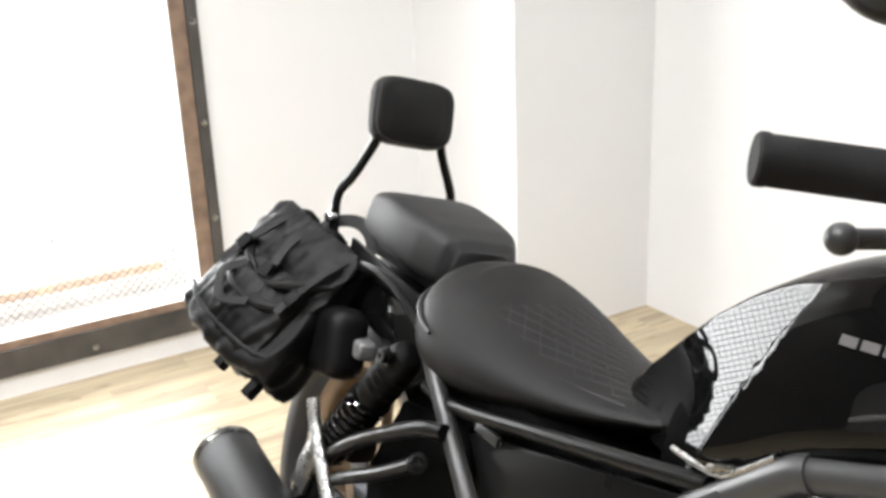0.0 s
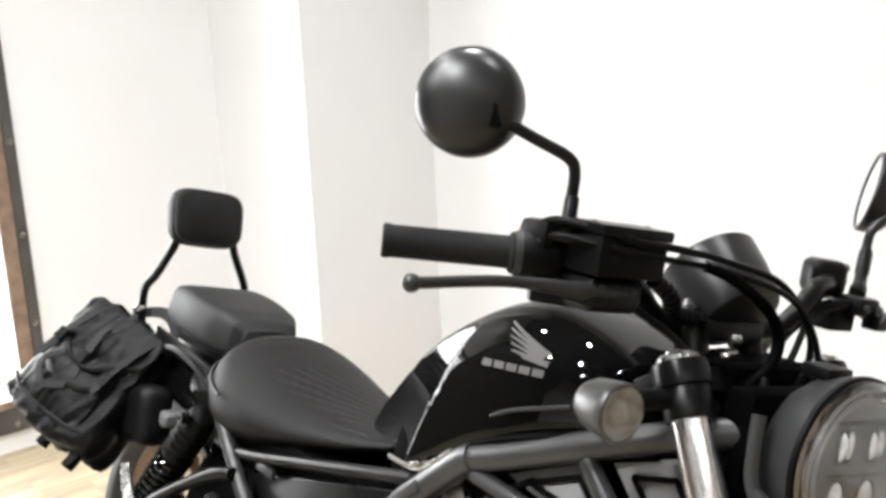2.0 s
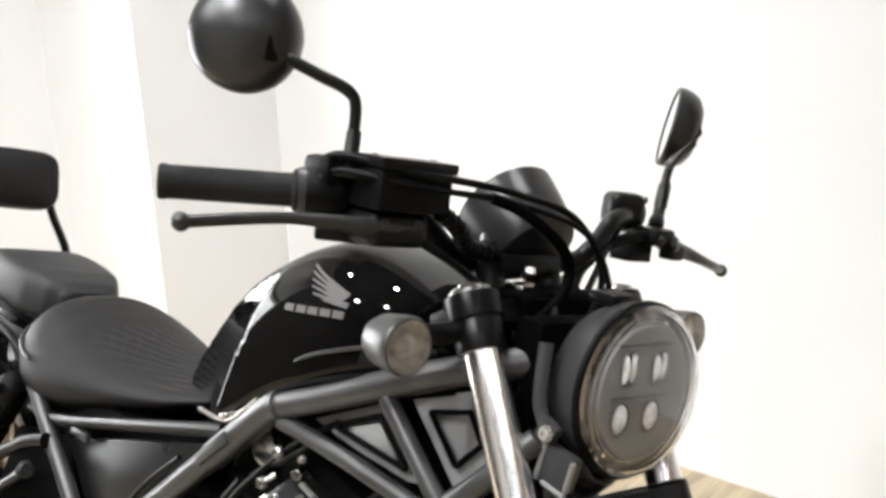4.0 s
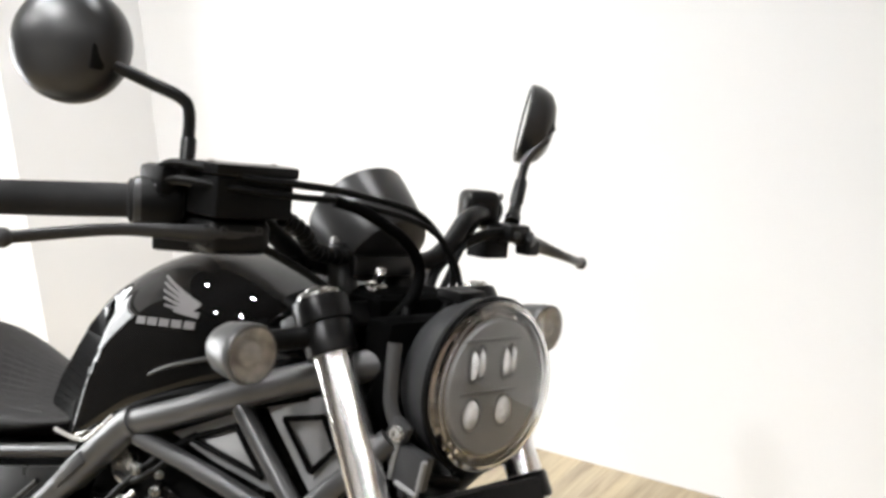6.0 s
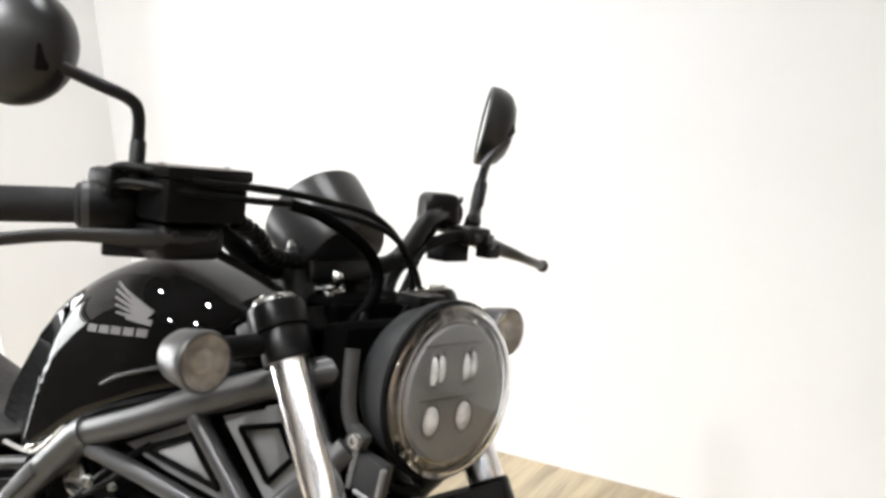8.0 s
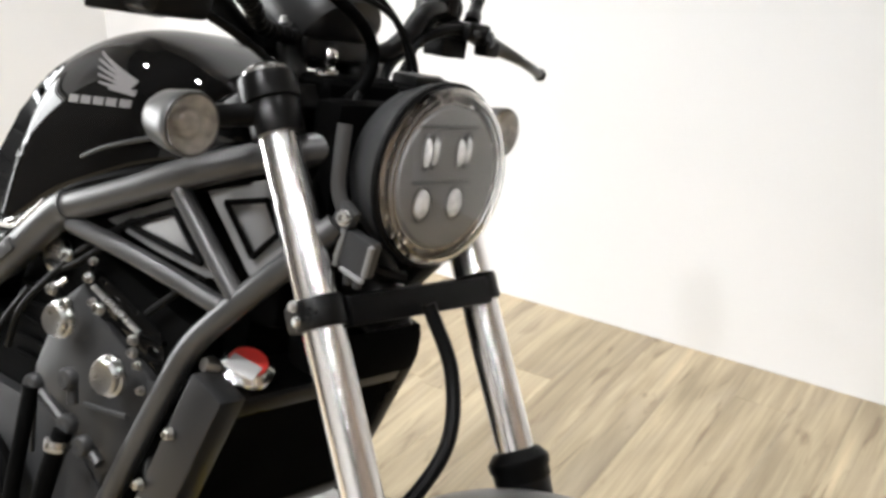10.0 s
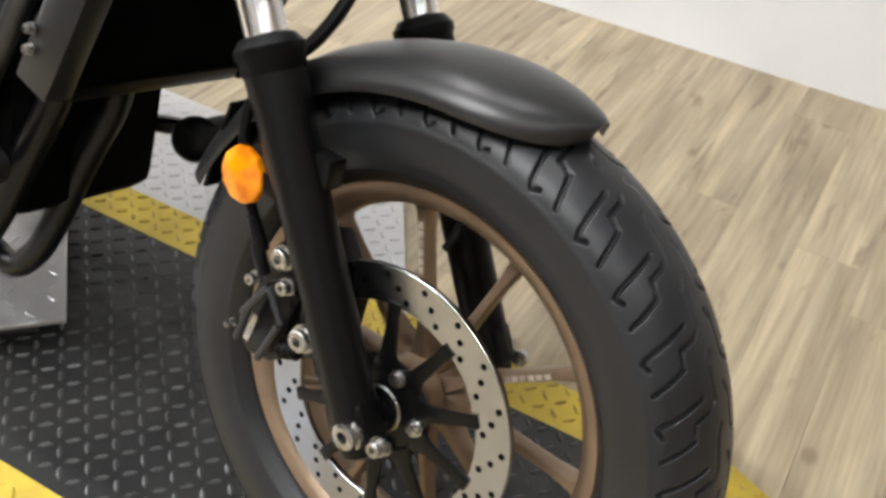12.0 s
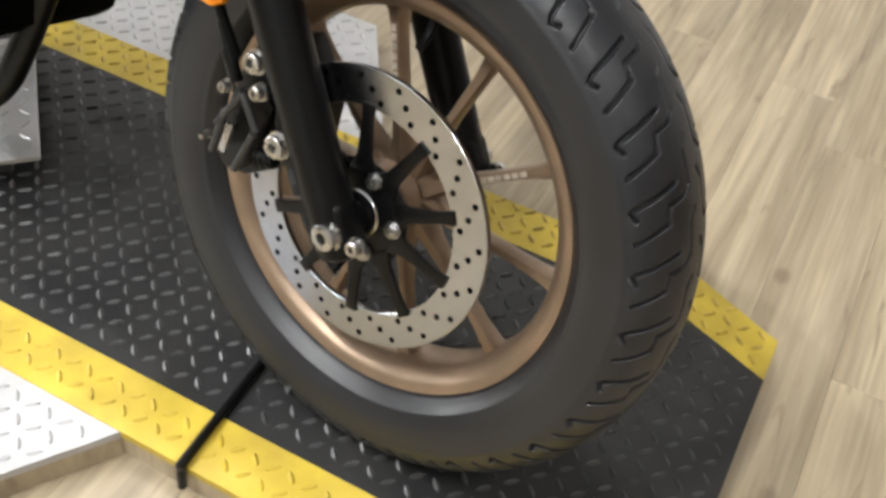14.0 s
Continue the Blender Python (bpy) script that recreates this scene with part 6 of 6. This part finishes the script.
# ---- rear suspension ----
for y in (-1, 1):
    a, b = Vector((0.165, 0.15 * y, 0.645)), Vector((-0.03, 0.15 * y, 0.39))
    d = (b - a).normalized()
    ln = (b - a).length
    sh = part("shock_absorber", lathe([(0.012, -0.015), (0.022, -0.01), (0.027, 0.006), (0.029, 0.02), (0.0265, 0.027), (0.03, 0.036), (0.027, 0.044), (0.0305, 0.054), (0.0275, 0.062), (0.031, 0.073), (0.028, 0.082), (0.031, 0.094), (0.0285, 0.108), (0.014, 0.112), (0.012, ln - 0.03), (0.02, ln - 0.02), (0.015, ln + 0.01)], a, d, 28), PLASTIC, bike, "black rear shock absorber with ribbed upper cover")
    side = d.orthogonal().normalized()
    upv = d.cross(side)
    turns, coil = 10.5, []
    for i in range(150):
        t = i / 149
        an = t * turns * math.tau
        coil.append(a + d * (0.105 + (ln - 0.135) * t) + (side * math.cos(an) + upv * math.sin(an)) * 0.0275)
    part("spring", tube(coil, 0.0058, 8, 1), PAINT, sh, "gloss black coil spring")
    part("shock_bolt", bolt_mesh(a + Vector((0, 0.03 * y, 0)), (0, y, 0), 0.011, 0.012), SATIN, sh)
    part("swingarm", tube([(0.5, 0.1 * y, 0.36), (0.3, 0.12 * y, 0.345), (-0.065, 0.125 * y, 0.318), (-0.125, 0.125 * y, 0.316)], 0.026, 14, 6, flat=0.75), SATIN, bike, "black box-section swingarm")
    part("axle_nut", lathe([(0.017, 0), (0.017, 0.016), (0.012, 0.018), (0.0001, 0.018)], (-0.065, 0.148 * y, 0.318), (0, y, 0), 6), STEEL, bike)
    # passenger footrest hangers
    hang = part("footrest_hanger", tube([(0.026, 0.17 * y, 0.41), (0.05, 0.17 * y, 0.442), (0.105, 0.17 * y, 0.485), (0.173, 0.17 * y, 0.528), (0.266, 0.168 * y, 0.581), (0.32, 0.16 * y, 0.6)], 0.0115, 12, 6), SATIN, bike, "black passenger footrest hanger tube")
    part("hanger_end", lathe([(0.014, -0.012), (0.014, 0.012), (0.008, 0.013), (0.008, 0.004), (0.0001, 0.004)], (0.292, 0.172 * y, 0.543), (0.75, 0.45 * y, 0.45), 20), SATIN, hang, "open tube end")
    part("footrest_hanger", tube([(0.026, 0.172 * y, 0.35), (0.045, 0.172 * y, 0.383), (0.08, 0.172 * y, 0.412), (0.2, 0.172 * y, 0.482), (0.292, 0.17 * y, 0.543)], 0.0105, 12, 6), SATIN, bike, "black passenger footrest hanger tube")
    part("hanger_plate", slab([(0.03, 0.175 * y, 0.425), (-0.02, 0.175 * y, 0.39), (-0.035, 0.175 * y, 0.33), (0.02, 0.175 * y, 0.32), (0.06, 0.175 * y, 0.375)], 0.012, 0.004), PLASTIC, hang, "black cast hanger plate")
    # rider footrest
    peg = part("rider_footrest", lathe([(0.013, 0), (0.02, 0.006), (0.022, 0.03), (0.021, 0.085), (0.014, 0.092), (0.0001, 0.092)], (0.985 if y < 0 else 1.0, 0.14 * y, 0.385 if y < 0 else 0.376), (0.15, y, 0.1), 20), GRIP, bike, "black rubber rider footrest")
    part("footrest_arm", tube([(0.86, 0.1 * y, 0.36), (0.94, 0.12 * y, 0.38), (0.985, 0.145 * y, 0.385)], 0.012, 10, 5), SATIN, peg)
part("spring_collar", rbox(-0.055, -0.005, -0.135, -0.1, 0.57, 0.6, 0.01, 3), LAMP_BACK, bike, "grey cast bracket over the rear wheel")
part("inner_guard", slab([(0.3, -0.1, 0.6), (0.12, -0.1, 0.56), (0.06, -0.1, 0.42), (0.1, -0.1, 0.3), (0.45, -0.1, 0.32)], 0.01, 0.003), DEEP, bike, "black inner guard ahead of the rear wheel")
part("chain_guard", slab([(0.45, 0.1, 0.43), (0.0, 0.115, 0.4), (0.0, 0.115, 0.36), (0.45, 0.1, 0.39)], 0.012, 0.003), SATIN, bike, "black chain guard")
part("side_stand", tube([(0.72, 0.11, 0.28), (0.68, 0.2, 0.16), (0.6, 0.3, 0.066)], 0.013, 12, 5), SATIN, bike, "black side stand")
part("stand_foot", rbox(0.57, 0.63, 0.285, 0.33, 0.078, 0.088, 0.003), SATIN, bike)
part("rear_brake_disc", lathe([(0.07, 0), (0.12, 0), (0.12, 0.005), (0.07, 0.005)], (-0.065, -0.09, 0.318), (0, 1, 0), 48, caps=False), DISC, bike, "steel rear brake disc")
part("rear_caliper", rbox(-0.06, 0.02, -0.125, -0.075, 0.405, 0.45, 0.01), SATIN, bike, "grey rear brake caliper")

# ---- soft bag strapped to the tail ----
BAG_AT = Matrix.Translation((-0.22, -0.183, 0.612)) @ Matrix.Rotation(radians(-36), 4, "X") @ Matrix.Rotation(radians(24), 4, "Z") @ Matrix.Diagonal((0.76, 0.7, 0.94, 1))
bag = thing("saddlebag", BIKE @ BAG_AT, "black canvas saddlebag with straps slung beside the rear wheel", "bag")
noise.seed_set(7)


def bag_body():
    bm = bmesh.new()
    bmesh.ops.create_cube(bm, size=1)
    bmesh.ops.subdivide_edges(bm, edges=list(bm.edges), cuts=23, use_grid_fill=True)
    for v in bm.verts:
        c = v.co * 2
        # soft rounded block: wider low down, slumped at the top
        n = max(abs(c.x) ** 5 + abs(c.y) ** 5 + abs(c.z) ** 5, 1e-6) ** 0.2
        k = (1 / n) ** 0.8
        x, y, z = c.x * k * 0.165, c.y * k * 0.075, c.z * k * 0.125
        low = 0.5 - 0.5 * c.z
        z *= 1.22 if z < 0 else 1.0
        x *= 0.86 + 0.2 * low
        y *= 0.8 + 0.45 * low - 0.25 * (c.z > 0.6)
        fold = noise.noise(Vector((x * 14, y * 9, z * 9 + x * 10))) * 0.018 + (0.5 - abs(noise.noise(Vector((x * 30 - z * 8, y * 16, z * 9 + x * 5))))) * 0.022
        d = Vector((x, y * 3, z)).normalized()
        v.co = Vector((x, y, z)) + d * fold
    return bm


part("bag_body", bag_body(), CANVAS, bag, "creased black canvas", sharp=80)
part("side_gusset", rbox(-0.1, 0.06, -0.036, 0.036, -0.062, 0.055, 0.034, 6), CANVAS, bag, "soft black inner side of the bag", m=BAG_AT.inverted() @ Matrix.Translation((-0.088, -0.137, 0.578)) @ Matrix.Rotation(radians(-12), 4, "Y"))


def cloth_patch(x0, x1, z0, z1, y0, wave, thick=0.006):
    bm = bmesh.new()
    nx, nz = 36, 28
    rows = [[], []]
    for side in (0, 1):
        for i in range(nx + 1):
            row = []
            for j in range(nz + 1):
                x, z = x0 + (x1 - x0) * i / nx, z0 + (z1 - z0) * j / nz
                x *= 1 - 0.16 * abs(2 * j / nz - 1) ** 5
                bulge = math.sin(math.pi * i / nx) ** 0.6 * math.sin(math.pi * j / nz) ** 0.6
                y = y0 - wave * bulge - 0.02 * (0.4 - abs(noise.noise(Vector((x * 34 - z * 10, z * 8 + x * 6, 3))))) - 0.004 * noise.noise(Vector((x * 60, z * 55, 9))) + side * thick
                row.append(bm.verts.new((x, y, z)))
            rows[side].append(row)
        for i in range(nx):
            for j in range(nz):
                r = rows[side]
                bm.faces.new((r[i][j], r[i + 1][j], r[i + 1][j + 1], r[i][j + 1]))
    a, b = rows
    for i in range(nx):
        bm.faces.new((a[i][0], b[i][0], b[i + 1][0], a[i + 1][0]))
        bm.faces.new((a[i][nz], a[i + 1][nz], b[i + 1][nz], b[i][nz]))
    for j in range(nz):
        bm.faces.new((a[0][j], a[0][j + 1], b[0][j + 1], b[0][j]))
        bm.faces.new((a[nx][j], b[nx][j], b[nx][j + 1], a[nx][j + 1]))
    return bm


part("front_pocket", cloth_patch(-0.13, 0.12, -0.135, 0.03, -0.08, 0.036), CANVAS, bag, "bulging black front pocket", sharp=80)
part("top_flap", cloth_patch(-0.15, 0.15, -0.01, 0.13, -0.07, 0.022), CANVAS, bag, "folded black top flap", sharp=80)


def strap(points, width=0.022, thick=0.0022):
    bm = bmesh.new()
    line = smooth_line(points, 8)
    rings = []
    for i, p in enumerate(line):
        d = (line[min(i + 1, len(line) - 1)] - line[max(i - 1, 0)]).normalized()
        out = Vector((0, -1, 0))
        s = d.cross(out).normalized()
        out = s.cross(d).normalized()
        rings.append([p + s * width / 2 + out * thick, p - s * width / 2 + out * thick, p - s * width / 2 - out * thick, p + s * width / 2 - out * thick])
    return rings_to_mesh(bm, rings)


for x, lean, wide in ((-0.1, 0.012, 0.02), (0.005, -0.02, 0.024), (0.112, 0.006, 0.018)):
    part("strap", strap([(x + 0.01, 0.02, 0.132), (x + 0.004, -0.05, 0.128), (x + lean, -0.098, 0.08), (x - 0.004, -0.112, 0.02), (x - lean, -0.12, -0.04)], wide), WEB, bag, "black webbing strap")
    part("buckle", rbox(x - 0.016, x + 0.014, -0.128, -0.112, -0.012, 0.018, 0.005), PLASTIC, bag, "black plastic buckle", m=Matrix.Rotation(lean * 9, 4, "Y"))
part("fold", tube([(-0.13, -0.085, 0.035), (-0.06, -0.112, 0.0), (0.03, -0.12, -0.012), (0.09, -0.11, 0.02), (0.145, -0.08, 0.06)], lambda f: 0.007 + 0.004 * math.sin(f * 11), 10, 8), CANVAS, bag, "gathered fold of cloth")
part("fold", tube([(-0.1, -0.095, -0.03), (-0.03, -0.122, -0.055), (0.05, -0.12, -0.05), (0.11, -0.1, -0.02)], lambda f: 0.008 + 0.004 * math.sin(f * 9 + 1), 10, 8), CANVAS, bag, "gathered fold of cloth")
part("loose_strap", strap([(-0.05, -0.12, -0.01), (-0.07, -0.14, -0.05), (-0.02, -0.142, -0.085), (0.035, -0.13, -0.06)], 0.016), WEB, bag, "loose hanging strap end")
part("carry_handle", strap([(-0.07, 0.0, 0.11), (-0.04, 0.0, 0.16), (0.02, 0.0, 0.185), (0.085, 0.0, 0.165), (0.115, 0.0, 0.1)], 0.026), WEB, bag, "webbing carry handle")
part("piping", tube([(-0.165, -0.07, -0.1), (-0.1, -0.098, -0.118), (0.0, -0.1, -0.122), (0.1, -0.098, -0.118), (0.16, -0.07, -0.1)], 0.004, 8, 6), WEB, bag)
for x in (0.02, 0.13):
    part("foot_tab", rbox(x - 0.012, x + 0.012, -0.03, 0.0, -0.18, -0.14, 0.003), PLASTIC, bag)

# ---- floor boards, last ----
BOARD_W, BOARD_L = 0.128, 0.92
board_meshes = []
for k in range(4):
    bm = rbox(-BOARD_W / 2 + 0.0002, BOARD_W / 2 - 0.0002, -BOARD_L / 2 + 0.0002, BOARD_L / 2 - 0.0002, -0.005, 0.0, 0.0005, 1)
    me = bpy.data.meshes.new("board")
    bm.to_mesh(me)
    bm.free()
    me.materials.append(OAK)
    board_meshes.append(me)


def lay_board(u, v, k=0):
    ob = new("board", board_meshes[k])
    ob.parent = floor
    ob.matrix_local = pose(u, v, FLOOR)
    return ob


cut_v, cut_f = [], []
rnd = random.Random(11)
u = -1.59 + BOARD_W / 2
while u < EAST:
    off = rnd.random() * BOARD_L
    v = 1.611 - BOARD_L / 2 + off
    while v > SOUTH - BOARD_L / 2:
        top, bottom = min(1.61, v + BOARD_L / 2), max(SOUTH, v - BOARD_L / 2)
        near = -1.6 < u < 2.9 and top > -1.6
        if near and v + BOARD_L / 2 <= 1.611:
            lay_board(u, v, k=rnd.randrange(4))
        elif near:
            me = bpy.data.meshes.new("board")
            bm = rbox(-BOARD_W / 2 + 0.0002, BOARD_W / 2 - 0.0002, bottom - v + 0.0002, top - v, -0.005, 0, 0.0005, 1)
            bm.to_mesh(me)
            bm.free()
            me.materials.append(OAK)
            ob = new("board", me)
            ob.parent = floor
            ob.matrix_local = pose(u, v, FLOOR)
        else:
            n = len(cut_v)
            cut_v += [(u - BOARD_W / 2 + 0.0002, bottom, FLOOR), (u + BOARD_W / 2 - 0.0002, bottom, FLOOR), (u + BOARD_W / 2 - 0.0002, top, FLOOR), (u - BOARD_W / 2 + 0.0002, top, FLOOR)]
            cut_v += [(x, y, FLOOR - 0.005) for x, y, z in cut_v[n:n + 4]]
            cut_f += [(n, n + 1, n + 2, n + 3), (n, n + 4, n + 5, n + 1), (n + 1, n + 5, n + 6, n + 2), (n + 2, n + 6, n + 7, n + 3), (n + 3, n + 7, n + 4, n)]
        v -= BOARD_L
    u += BOARD_W
tagged(from_arrays("far_boards", cut_v, cut_f, OAK, floor), kind="stuff")
